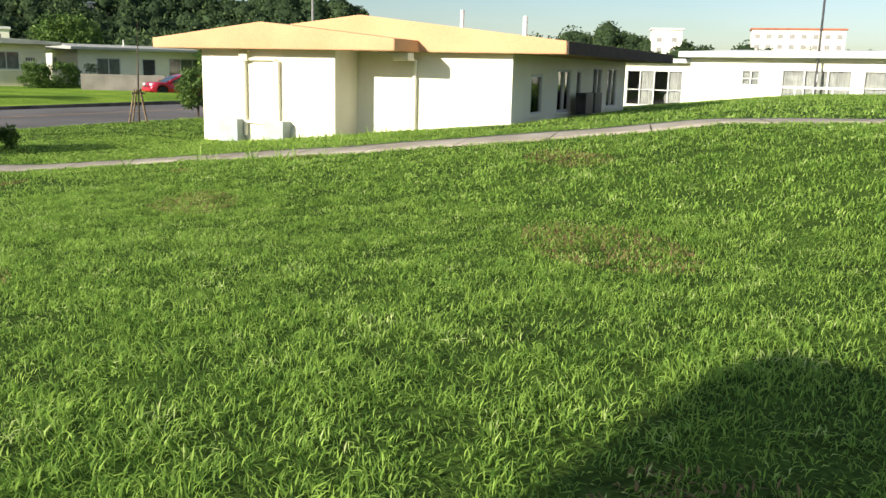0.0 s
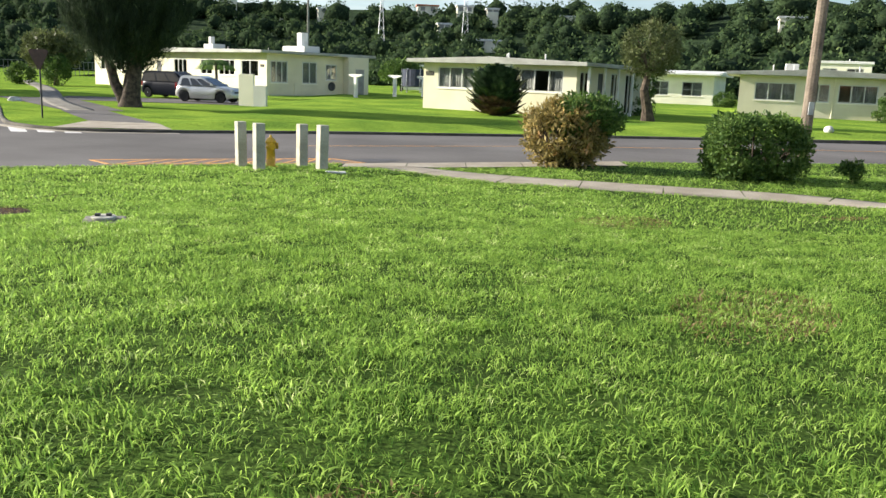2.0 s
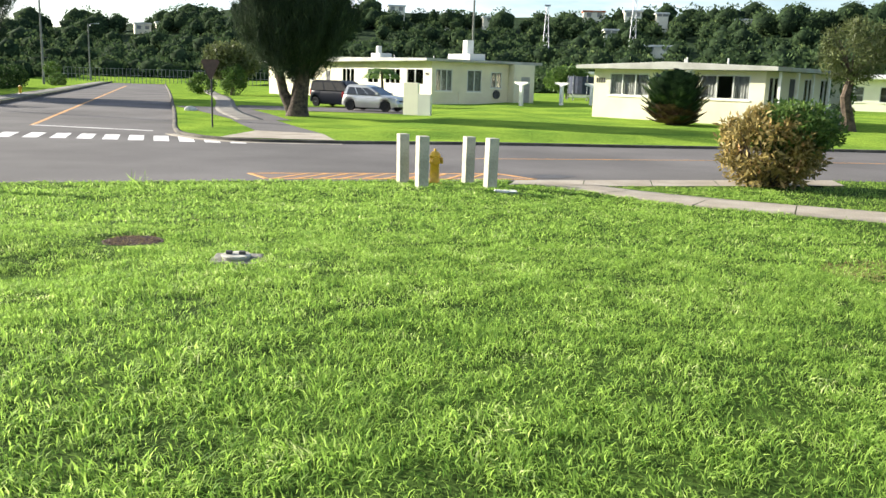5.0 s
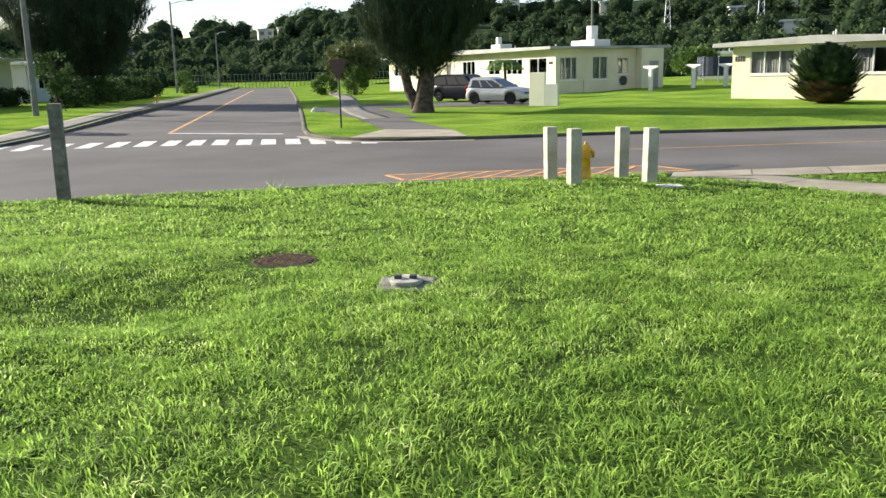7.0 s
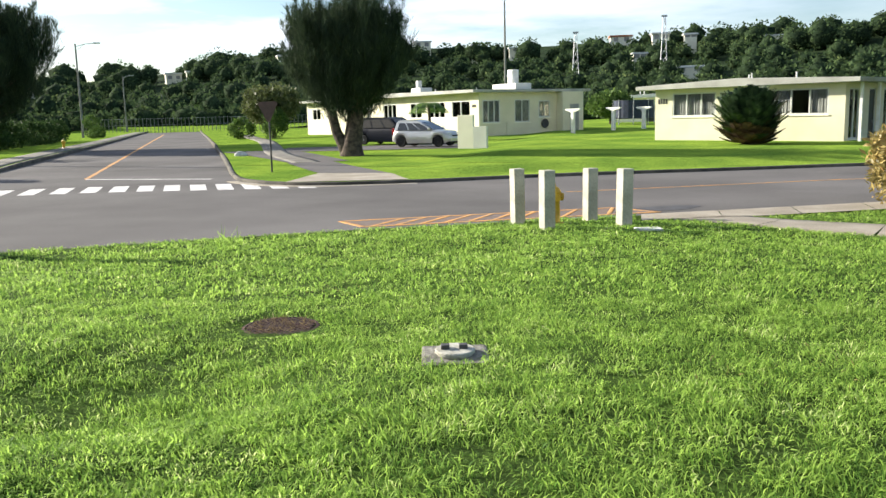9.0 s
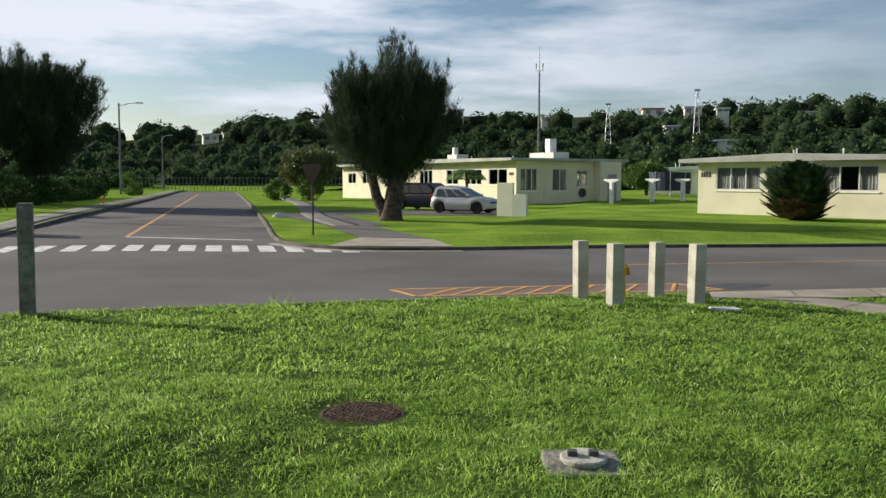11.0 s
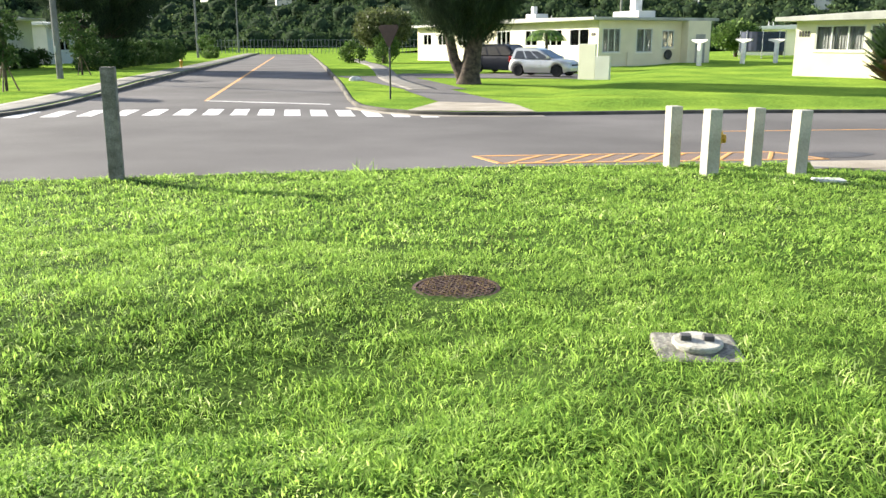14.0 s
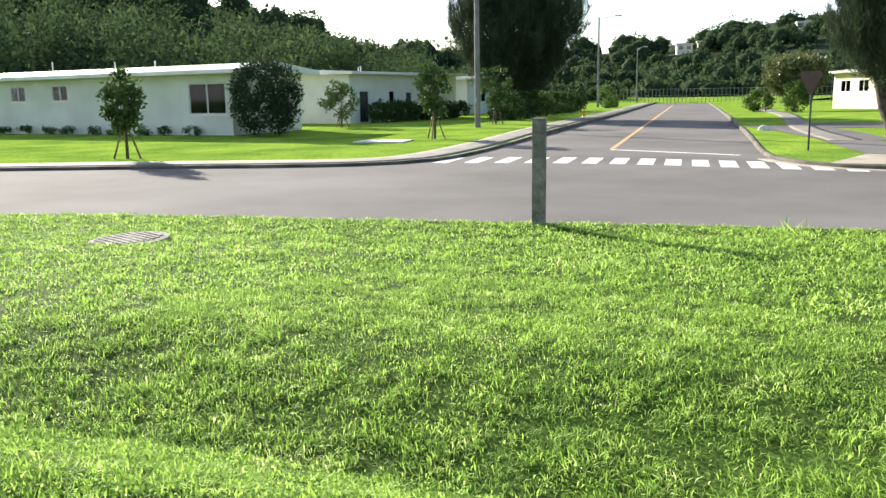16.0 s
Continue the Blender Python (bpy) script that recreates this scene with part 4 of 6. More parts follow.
def car(label, m, paint_mat, length, width, height, van=False):
    """A parked car whose nose points along +x, standing on z = 0."""
    ob = thing("car", label, "car", m)
    L, W, Hc = length, width / 2, height
    belt, r = Hc * 0.60, 0.30
    fx, rx = L / 2 - 0.72, -L / 2 + 0.62
    nose = 0.95 if not van else 0.75
    top_x = [-L / 2, -L / 2 + 0.06, -L / 2 + 0.16, L / 2 - nose, L / 2 - 0.38, L / 2 - 0.14, L / 2 - 0.03, L / 2]
    top_z = [0.62, belt - 0.08, belt + 0.03, belt + 0.02, 0.85, 0.74, 0.62, 0.50]
    stations = sorted({*np.linspace(-L / 2, L / 2, 26), *np.linspace(rx - r - 0.08, rx + r + 0.08, 13), *np.linspace(fx - r - 0.08, fx + r + 0.08, 13)})

    def section(x):
        """Half of the body's cross-section at x, from the sill to the middle of its top."""
        zb = 0.20 + 0.14 * max(0.0, abs(x) - (L / 2 - 0.3)) / 0.3
        for cx in (rx, fx):
            if abs(x - cx) < r + 0.07:
                zb = max(zb, r + math.sqrt((r + 0.07) ** 2 - (x - cx) ** 2))
        zt = float(np.interp(x, top_x, top_z))
        zb = min(zb, zt - 0.04)
        w = W * (1 - 0.16 * max(0.0, (abs(x) - (L / 2 - 0.55)) / 0.55) ** 2)
        pts = [(w * 0.95, zb)]
        for f, k in ((0.22, 0.995), (0.5, 1.0), (0.72, 0.985), (0.9, 0.955), (1.0, 0.90)):
            pts.append((w * k, zb + (zt - zb) * f))
        return pts + [(w * 0.5, zt + 0.015), (0.0, zt + 0.02)]

    bm = bmesh.new()
    rows = []
    for x in stations:
        half = section(x)
        rows.append([bm.verts.new((x, y, z)) for y, z in half] + [bm.verts.new((x, -y, z)) for y, z in half[-2::-1]])
    for p, q in zip(rows, rows[1:]):
        for k in range(len(p) - 1):
            bm.faces.new((p[k], p[k + 1], q[k + 1], q[k]))
    bm.faces.new(rows[0])
    bm.faces.new(rows[-1][::-1])
    bmesh.ops.recalc_face_normals(bm, faces=bm.faces)
    part("body", bm, paint_mat, ob, "", True)
    part("underbody", box_bm((-L / 2 + 0.2, -W * 0.8, 0.16), (L / 2 - 0.2, W * 0.8, 0.5)), RUBBER, ob)
    back_x = -L / 2 + (0.12 if not van else 0.06)
    top = [(back_x + 0.02, belt), (back_x + (0.20 if not van else 0.1), Hc - 0.07), (back_x + 0.45, Hc), (L / 2 - nose - (1.25 if not van else 0.95), Hc - 0.01), (L / 2 - nose - (0.98 if not van else 0.7), Hc - 0.09), (L / 2 - nose + 0.02, belt)]
    shell = prism_bm(top, -W * 0.95, W * 0.95)
    for v in shell.verts:
        if v.co.z > belt + 0.1:
            v.co.y *= 0.80 if not van else 0.88
    bmesh.ops.bevel(shell, geom=list(shell.edges), offset=0.04, segments=2, affect="EDGES")
    part("roof_shell", shell, paint_mat, ob)
    cuts = [(0.10, 0.36), (0.40, 0.64), (0.67, 0.93)] if not van else [(0.06, 0.36), (0.40, 0.66), (0.70, 0.94)]
    x0b, x1b = back_x + 0.02, L / 2 - nose + 0.02
    x0t, x1t = top[1][0], top[4][0]
    zb, zt = belt + 0.03, Hc - 0.14
    taper = 0.80 if not van else 0.88
    for s in (-1, 1):
        for a, b in cuts:
            bm = bmesh.new()
            vs_ = []
            for f, zz, (lo, hi), ww in ((a, zb, (x0b, x1b), W * 0.95), (b, zb, (x0b, x1b), W * 0.95), (b, zt, (x0t, x1t), W * (0.95 + (0.95 * taper - 0.95) * 0.93)), (a, zt, (x0t, x1t), W * (0.95 + (0.95 * taper - 0.95) * 0.93))):
                vs_.append(bm.verts.new((lo + (hi - lo) * f, s * (ww + 0.006), zz)))
            fc = bm.faces.new(vs_)
            bmesh.ops.recalc_face_normals(bm, faces=[fc])
            made = bmesh.ops.extrude_face_region(bm, geom=[fc])
            for v in made["geom"]:
                if isinstance(v, bmesh.types.BMVert):
                    v.co.y += s * 0.006
            part("side_window", bm, RUBBER if van else CAR_DARK, ob)
    for nm, xa, xb, wa in (("windscreen", x1b + 0.012, x1t + 0.02, 0.9), ("rear_window", x0b - 0.012, x0t - 0.012, 0.86)):
        bm = bmesh.new()
        quad = [bm.verts.new((xa + (xb - xa) * 0.08, -W * wa * 0.93, zb + 0.02)), bm.verts.new((xa + (xb - xa) * 0.08, W * wa * 0.93, zb + 0.02)), bm.verts.new((xa + (xb - xa) * 0.9, W * wa * 0.78, zt + 0.02)), bm.verts.new((xa + (xb - xa) * 0.9, -W * wa * 0.78, zt + 0.02))]
        fc = bm.faces.new(quad)
        made = bmesh.ops.extrude_face_region(bm, geom=[fc])
        for v in made["geom"]:
            if isinstance(v, bmesh.types.BMVert):
                v.co.x += 0.01 if nm == "windscreen" else -0.01
        bmesh.ops.recalc_face_normals(bm, faces=bm.faces)
        part(nm, bm, CAR_DARK, ob)
    for s in (-1, 1):
        for x in (fx, rx):
            wheel = part("wheel", lathe_bm([(0.19, -0.085), (0.27, -0.09), (r, -0.06), (r, 0.06), (0.27, 0.09), (0.19, 0.085)], 20), RUBBER, ob, "black tyre")
            wheel.matrix_local = pose(x, s * (W - 0.1), r, 90, 0, 0)
            rim = part("rim", lathe_bm([(0.19, -0.05), (0.185, -0.075 * s * -1), (0.06, -0.05), (0.03, 0.088)], 14), DARK_METAL if not van else GREY_METAL, wheel)
            rim.scale.z = -s
        part("headlight", box_bm((L / 2 - 0.28, s * (W * 0.62) - 0.16, 0.62), (L / 2 - 0.06, s * (W * 0.62) + 0.16, 0.78), 0.04), CLEAR_LAMP, ob)
        part("tail_light", box_bm((-L / 2 + 0.0, s * (W * 0.76) - 0.09, 0.72), (-L / 2 + 0.14, s * (W * 0.76) + 0.09, 1.05), 0.03), RED_LAMP, ob)
        part("mirror", box_bm((L / 2 - nose - 0.35, s * (W + 0.02) - 0.06, belt + 0.04), (L / 2 - nose - 0.2, s * (W + 0.02) + 0.08, belt + 0.17), 0.03), paint_mat, ob)
        part("door_handle", box_bm((0.0, s * (W * 0.965) - 0.02, belt - 0.14), (0.17, s * (W * 0.965) + 0.02, belt - 0.11), 0.008), paint_mat, ob)
    part("bumper", box_bm((L / 2 - 0.14, -W * 0.8, 0.28), (L / 2 + 0.03, W * 0.8, 0.5), 0.04), paint_mat, ob)
    part("bumper", box_bm((-L / 2 - 0.03, -W * 0.8, 0.3), (-L / 2 + 0.14, W * 0.8, 0.56), 0.04), paint_mat, ob)
    part("grille", box_bm((L / 2 - 0.05, -W * 0.4, 0.56), (L / 2 + 0.012, W * 0.4, 0.64), 0.01), DARK_METAL, ob)
    part("plate", box_bm((-L / 2 - 0.045, -0.17, 0.6), (-L / 2 - 0.005, 0.17, 0.76), 0.005), WHITE_PAINT, ob)
    return ob


CAR_DARK = mat("tinted_glass", (0.03, 0.033, 0.036), (0.024, 0.026, 0.03), 0.08, 2, 30, 0.05, 0.0, spec=0.7)
car("silver five-door hatchback parked on the driveway", pose(-12.95, 49.3, 0.22, 0, 0, -14), SILVER, 3.66, 1.66, 1.5)
car("dark navy van parked behind the tree", pose(-16.2, 53.2, 0.24, 0, 0, -24), NAVY, 4.2, 1.7, 1.66, van=True)
car("red saloon parked beyond a grey wall", pose(34.0, 44.9, 0.12, 0, 0, 168), RED, 4.3, 1.74, 1.36)

# ------------------------------------------------------------------ street things
rng_post = random.Random(5)


def marker_post(label, x, y, h, turn, lean=(0, 0), w=0.20, material=POST_MAT):
    bm = box_bm((-w / 2, -w / 2, -0.3), (w / 2, w / 2, h), 0.014)
    for v in bm.verts:
        v.co.x += 0.004 * math.sin(9 * v.co.z + x)
    ob = part("marker_post", bm, material)
    ob.matrix_world = pose(x, y, float(lawn_z(x, y)), lean[0], lean[1], turn)
    return tagged(ob, label, "post", "concrete posts by the hydrant")


for x, y, top, lean in ((-3.42, 17.1, 1.01, (0, -0.5)), (-2.8, 16.03, 1.05, (0.5, 0)), (-2.2, 17.66, 0.97, (0, 0.6)), (-1.59, 16.54, 1.03, (0.3, 1.0))):
    marker_post("square weathered concrete guard post beside the hydrant", x, y, top - float(lawn_z(x, y)), 34, lean)
# of a darker concrete than the four guard posts
marker_post("single tall darker concrete post at the lawn edge", -10.98, 13.13, 1.66 - float(lawn_z(-10.98, 13.13)), 30, (0, 0.3), 0.195, WEATHERED)

hydrant = thing("fire_hydrant", "yellow cast-iron fire hydrant between concrete posts", "hydrant", pose(-2.78, 17.12, float(lawn_z(-2.78, 17.12)), 0, 0, 20))
hydrant.scale = (0.86, 0.86, 0.95)
part("barrel", lathe_bm([(0.15, -0.1), (0.15, 0.03), (0.115, 0.05), (0.105, 0.42), (0.13, 0.44), (0.13, 0.48), (0.115, 0.5), (0.12, 0.56)], 18), YELLOW, hydrant, "", True)
part("bonnet", lathe_bm([(0.135, 0.56), (0.135, 0.59), (0.12, 0.63), (0.075, 0.68), (0.03, 0.69), (0.028, 0.74)], 18), YELLOW, hydrant, "", True)
for a in (0, 90, 180):
    nz = part("outlet", lathe_bm([(0.06, 0.08), (0.06, 0.13), (0.072, 0.135), (0.072, 0.18), (0.03, 0.185)], 12), YELLOW, hydrant)
    nz.matrix_local = pose(0, 0, 0.5, 0, 90, a - 90)
part("base_flange", lathe_bm([(0.19, -0.02), (0.19, 0.03)], 18), YELLOW, hydrant)

# drain cover, meter lid and inspection cover in the lawn
dz = float(lawn_z(-4.09, 8.32))
drain = thing("drain_cover", "round rusted iron drain cover sunk in the lawn", "drain cover", pose(-4.09, 8.32, dz + 0.008, 1.0, 0, 10))
part("rim", lathe_bm([(0.30, -0.1), (0.30, 0.0), (0.275, 0.004), (0.275, -0.02)], 36), RUST, drain)
part("plate", lathe_bm([(0.272, -0.05), (0.272, -0.012), (0.01, -0.010)], 36), RUST, drain)
for k in range(-6, 7):
    for s in (1, -1):
        c = 0.04 * k
        half = math.sqrt(max(0.0, 0.26**2 - c * c))
        if half > 0.03:
            b_ = part("rib", box_bm((-half, -0.007, -0.010), (half, 0.007, 0.004)), RUST, drain)
            b_.matrix_local = pose(0, 0, 0.0004 * s, 0, 0, 45 * s) @ Matrix.Translation((0, c, 0))
mz = float(lawn_z(-2.46, 7.2))
meter = thing("meter_lid", "round grey meter lid in a mossy concrete pad", "manhole", pose(-2.46, 7.2, mz + 0.02, 2.0, 0, 14))
part("pad", box_bm((-0.205, -0.19, -0.12), (0.205, 0.19, 0.006), 0.02), WEATHERED, meter)
part("lid", lathe_bm([(0.110, -0.02), (0.110, 0.014), (0.122, 0.018), (0.122, 0.034), (0.115, 0.04), (0.01, 0.043)], 30), LID, meter, "pale iron lid")
for x in (-0.06, 0.05):
    part("lug", box_bm((x - 0.026, -0.024, 0.038), (x + 0.026, 0.024, 0.068), 0.006), ASPHALT_DARK, meter, "dark iron lug")
gz = float(lawn_z(-14.3, 8.15))
cover = thing("manhole_cover", "round pale concrete manhole cover in the lawn", "manhole", pose(-14.3, 8.15, gz + 0.03, 2.5, 0, 0))
part("collar", lathe_bm([(0.55, -0.15), (0.55, 0.0), (0.47, 0.01), (0.47, -0.01)], 36), WEATHERED, cover)
part("plate", lathe_bm([(0.465, -0.06), (0.465, 0.008), (0.01, 0.014)], 36), WEATHERED, cover)
for k in range(-4, 5):
    half = math.sqrt(0.44**2 - (0.09 * k) ** 2)
    part("tread", box_bm((-half, 0.09 * k - 0.022, 0.006), (half, 0.09 * k + 0.022, 0.022), 0.004), WEATHERED, cover)
vz = float(lawn_z(-1.2, 15.85))
valve = part("valve_lid", box_bm((-0.2, -0.13, -0.05), (0.2, 0.13, 0.03), 0.012), STONE_WHITE)
valve.matrix_world = pose(-1.2, 15.85, vz, 0, 0, 15)
tagged(valve, "small pale valve lid in the grass", "valve lid")
slab_w = part("lawn_slab", box_bm((-1.1, -0.9, -0.1), (1.1, 0.9, 0.06), 0.02), STONE_WHITE)
slab_w.matrix_world = pose(-31.1, 27.4, float(lot_z(-31.1, 27.4)), 0, 0, 30)
tagged(slab_w, "pale concrete slab in the lawn", "slab")
bm = bmesh.new()
bmesh.ops.create_icosphere(bm, subdivisions=3, radius=0.36)
for v in bm.verts:
    v.co *= 1 + 0.25 * noise.noise(v.co * 2.3)
    v.co = Vector((v.co.x * 0.9, v.co.y * 0.6, v.co.z * 0.55))
bag = part("boulder", bm, STONE_WHITE, None, "", True)
bag.matrix_world = pose(-20.6, 41.6, 0.22, 0, 0, 30)
tagged(bag, "pale boulder on the grass beside the kerb", "rock")
bag2 = copy_thing(bag, pose(18.7, 38.4, 0.42, 0, 0, 80))
tagged(bag2, "pale boulder on the verge of the street", "rock")

sign = thing("road_sign", "back of a brown triangular road sign on a thin post", "road sign", pose(-14.1, 30.7, 0.12, 0, 0, -14))
part("post", tube_bm([(0, 0, -0.3), (0, 0, 2.45)], [0.032, 0.032], 8), DARK_METAL, sign)
part("plate", prism_bm([(-0.36, 2.46), (0.36, 2.46), (0.44, 2.38), (0.06, 1.74), (-0.06, 1.74), (-0.44, 2.38)], -0.05, -0.034, 0.004), SIGN_BACK, sign)
for z in (2.0, 2.3):
    part("bracket", box_bm((-0.1, -0.036, z - 0.02), (0.1, 0.036, z + 0.02)), DARK_METAL, sign)


def clothes_post(x, y, z, turn):
    ob = thing("clothes_post", "white concrete T-shaped clothes-line post", "clothes post", pose(x, y, z, 0, 0, turn), "clothes-line posts")
    part("stem", box_bm((-0.13, -0.1, -0.2), (0.13, 0.1, 1.62), 0.03), WHITE_PAINT, ob)
    part("arm", prism_bm([(-0.62, 1.74), (-0.62, 1.64), (-0.15, 1.5), (0.15, 1.5), (0.62, 1.64), (0.62, 1.74)], -0.09, 0.09, 0.015), WHITE_PAINT, ob)
    return ob


clothes_post(-5.55, 60.3, 0.42, -35)
clothes_post(-3.0, 64.0, 0.46, -35)
clothes_post(-0.9, 66.6, 0.46, -35)
tramp = thing("trampoline", "round trampoline with a dark blue safety net", "trampoline", pose(-1.7, 84, 0.46))
bm = bmesh.new()
for k in range(24):
    a, b = k * math.tau / 24, (k + 1) * math.tau / 24
    f = [bm.verts.new((1.8 * math.cos(q), 1.8 * math.sin(q), z)) for q, z in ((a, 0.8), (b, 0.8), (b, 2.4), (a, 2.4))]
    bm.faces.new(f)
part("net", bm, NET, tramp)
part("mat", lathe_bm([(1.8, 0.72), (1.85, 0.78), (1.7, 0.8), (0.01, 0.79)], 24), DARK_METAL, tramp)
for k in range(8):
    a = k * math.tau / 8
    part("pole", tube_bm([(1.86 * math.cos(a), 1.86 * math.sin(a), -0.05), (1.86 * math.cos(a), 1.86 * math.sin(a), 2.5)], [0.03, 0.03], 6), GREY_METAL, tramp)


def street_lamp(x, y, z, h, arm, turn, label):
    ob = thing("street_lamp", label, "street lamp", pose(x, y, z, 0, 0, turn), "street lamps")
    part("pole", tube_bm([(0, 0, -0.3), (0, 0, h * 0.5), (0, 0, h)], [0.17, 0.14, 0.1], 10), POLE_CONCRETE, ob)
    part("arm", tube_bm([(0, 0, h - 0.35), (arm * 0.5, 0, h - 0.05), (arm, 0, h + 0.05)], [0.045, 0.04, 0.04], 8), GREY_METAL, ob)
    part("brace", tube_bm([(0, 0, h - 0.9), (arm * 0.5, 0, h - 0.08)], [0.02, 0.02], 6), GREY_METAL, ob)
    part("lamp_head", box_bm((arm - 0.1, -0.14, h - 0.02), (arm + 0.75, 0.14, h + 0.14), 0.05), GREY_METAL, ob)
    return ob


street_lamp(-69.8, 98.4, 0.1, 11.7, 2.2, 25, "tall grey street lamp with one arm")
street_lamp(-95, 147, 0.1, 10.4, 1.2, 25, "tall grey street lamp farther down the street")


def utility_pole(x, y, z, h, r, material, label, lean=(0, 0), arms=0):
    ob = thing("utility_pole", label, "utility pole", pose(x, y, z, lean[0], lean[1], 0))
    part("pole", tube_bm([(0, 0, -0.5), (0, 0, h * 0.5), (0, 0, h)], [r, r * 0.86, r * 0.7], 12), material, ob)
    for k in range(arms):
        part("cross_arm", box_bm((-0.9, -0.05, h - 0.5 - 0.8 * k), (0.9, 0.05, h - 0.38 - 0.8 * k)), GREY_METAL, ob)
    part("plate", box_bm((-0.07, -r - 0.02, 1.4), (0.07, -r + 0.02, 1.75)), GREY_METAL, ob)
    return ob


utility_pole(10.9, 22.35, 0.08, 12, 0.17, POLE_MAT, "brown wooden utility pole behind a clipped bush", (0, 1.0), 2)
utility_pole(-36.7, 39.4, 0.12, 12, 0.17, POLE_CONCRETE, "grey concrete utility pole on the corner verge", (0, 0), 2)
utility_pole(45.0, 9.6, 0.6, 9, 0.06, DARK_METAL, "thin dark flagpole in front of the long building")
utility_pole(60.0, 60.0, 0.1, 14, 0.16, POLE_CONCRETE, "grey lamp pole beyond the white houses", (0, 0), 1)

mast = thing("antenna_mast", "slender radio mast with small whip antennas", "antenna mast", pose(-23.5, 150.0, 0.4))
mast.scale = (1.95, 1.95, 1.95)
part("pole", tube_bm([(0, 0, -0.3), (0, 0, 6), (0, 0, 10.4)], [0.13, 0.10, 0.07], 8), POLE_CONCRETE, mast)
part("whip", tube_bm([(0, 0, 10.4), (0, 0, 12.6)], [0.035, 0.018], 6), GREY_METAL, mast)
for s in (-1, 1):
    part("side_arm", tube_bm([(0, 0, 10.5), (0.3 * s, 0, 10.5), (0.3 * s, 0, 11.15)], [0.03, 0.03, 0.07], 6), GREY_METAL, mast)

fence = thing("fence", "long row of pale fence posts at the end of the street", "fence")
fa, fb = np.array((-98.0, 139.0)), np.array((-54.0, 145.5))
for k in range(64):
    p = fa + (fb - fa) * k / 63
    part("post", tube_bm([(p[0], p[1], -0.2), (p[0], p[1], 2.6)], [0.05, 0.05], 6), POLE_CONCRETE, fence)
for z in (1.4, 2.5):
    part("rail", tube_bm([(*fa, z), (*fb, z)], [0.018, 0.018], 5), GREY_METAL, fence)


# ------------------------------------------------------------------ plants


def casuarina(label, x, y, z, height, spread, low, fork, seed, sway=0.0, loose=1.0):
    """A dense pine-like tree: forked trunk, limbs that sweep up, and sprays of fine needles ending in loose plumes."""
    rng, rr = np.random.default_rng(seed), random.Random(seed)
    ob = thing("tree", label, "tree", pose(x, y, z))
    bm = bmesh.new()
    k_ = height / 8.5
    add_tube(bm, [(0.1, 0, -0.3), (0.12, 0, 0.15), (0.15, 0, 0.5), (0.32, 0.05, low), (0.5, 0.1, height * 0.5), (0.3, 0, height * 0.8)], [0.72 * k_, 0.56 * k_, 0.46 * k_, 0.38 * k_, 0.17, 0.05], 14)
    if fork:
        add_tube(bm, [(-0.02, 0, 0.0), (-0.28, 0.02, 0.55), (-0.62, 0.05, 1.15), (-0.92, 0.1, low + 0.6), (-1.0, 0.1, height * 0.55)], [0.38, 0.30, 0.24, 0.21, 0.06], 10)
    tips = []
    for k in range(210):
        a, f = rr.random() * math.tau, rr.random()
        h0 = low - 0.1 + (height * 0.62 - low) * f
        wide = min(1.0, 0.60 + 1.1 * f) * (1.0 - 0.42 * max(0.0, f - 0.55) / 0.45)
        reach = spread * wide * (0.45 + 0.55 * rr.random() ** 0.5)
        rise = (0.9 + 0.8 * f) * k_ * (0.7 + 0.6 * rr.random())
        p0 = Vector((0.3 * math.cos(a), 0.25 * math.sin(a), h0))
        p2 = Vector((reach * math.cos(a) + sway * f, reach * 0.92 * math.sin(a), min(h0 + rise, height * 0.74)))
        p1 = (p0 + p2) / 2 + Vector((0, 0, -0.12))
        if k < 50:
            add_tube(bm, [p0, p1, p2], [0.06, 0.04, 0.012], 5)
        for t in (0.35, 0.6, 0.8, 1.0):
            q = p0.lerp(p1, t * 2) if t < 0.5 else p1.lerp(p2, t * 2 - 1)
            tips.append((q.x, q.y, q.z))
    part("trunk", bm, BARK, ob, "grey-brown ridged trunk with rising limbs", True)
    tips = np.array(tips)
    plume = []
    for k in range(90):      # loose plumes that stand out of the sides
        a, f = rr.random() * math.tau, rr.random()
        h0 = height * (0.30 + 0.38 * f)
        r_ = spread * (0.78 + 0.2 * rr.random()) * (1.0 - 0.3 * abs(f - 0.45))
        out, up = spread * (0.10 + 0.16 * rr.random()), height * (0.08 + 0.10 * rr.random())
        for t in np.linspace(0, 1, 7):
            r2 = r_ + out * t
            plume.append((r2 * math.cos(a) + sway * f, r2 * 0.92 * math.sin(a), h0 + up * t, 0.30 * (1 - t) ** 0.8 + 0.03))
    for k in range(72):
        a, r_ = rr.random() * math.tau, spread * 0.92 * rr.random() ** 0.6
        base_h = height * (0.53 + 0.15 * (1 - (r_ / spread) ** 2))
        top_h = base_h + height * (0.12 + 0.19 * loose * rr.random()) * (1.08 - 0.25 * r_ / spread)
        for t in np.linspace(0, 1, 9):
            plume.append((r_ * (1 + 0.12 * t) * math.cos(a) + sway, r_ * (1 + 0.12 * t) * math.sin(a), base_h + (top_h - base_h) * t, 0.34 * (1 - t) ** 0.8 + 0.03))
    plume = np.array(plume)
    fine = leaves(rng, tips, 62, 0.55 * k_, 0.50 * k_, 0.034, 2.6, 1.0)
    fill = leaves(rng, tips, 24, 0.42 * k_, 0.40 * k_, 0.07, 1.6, 1.0)
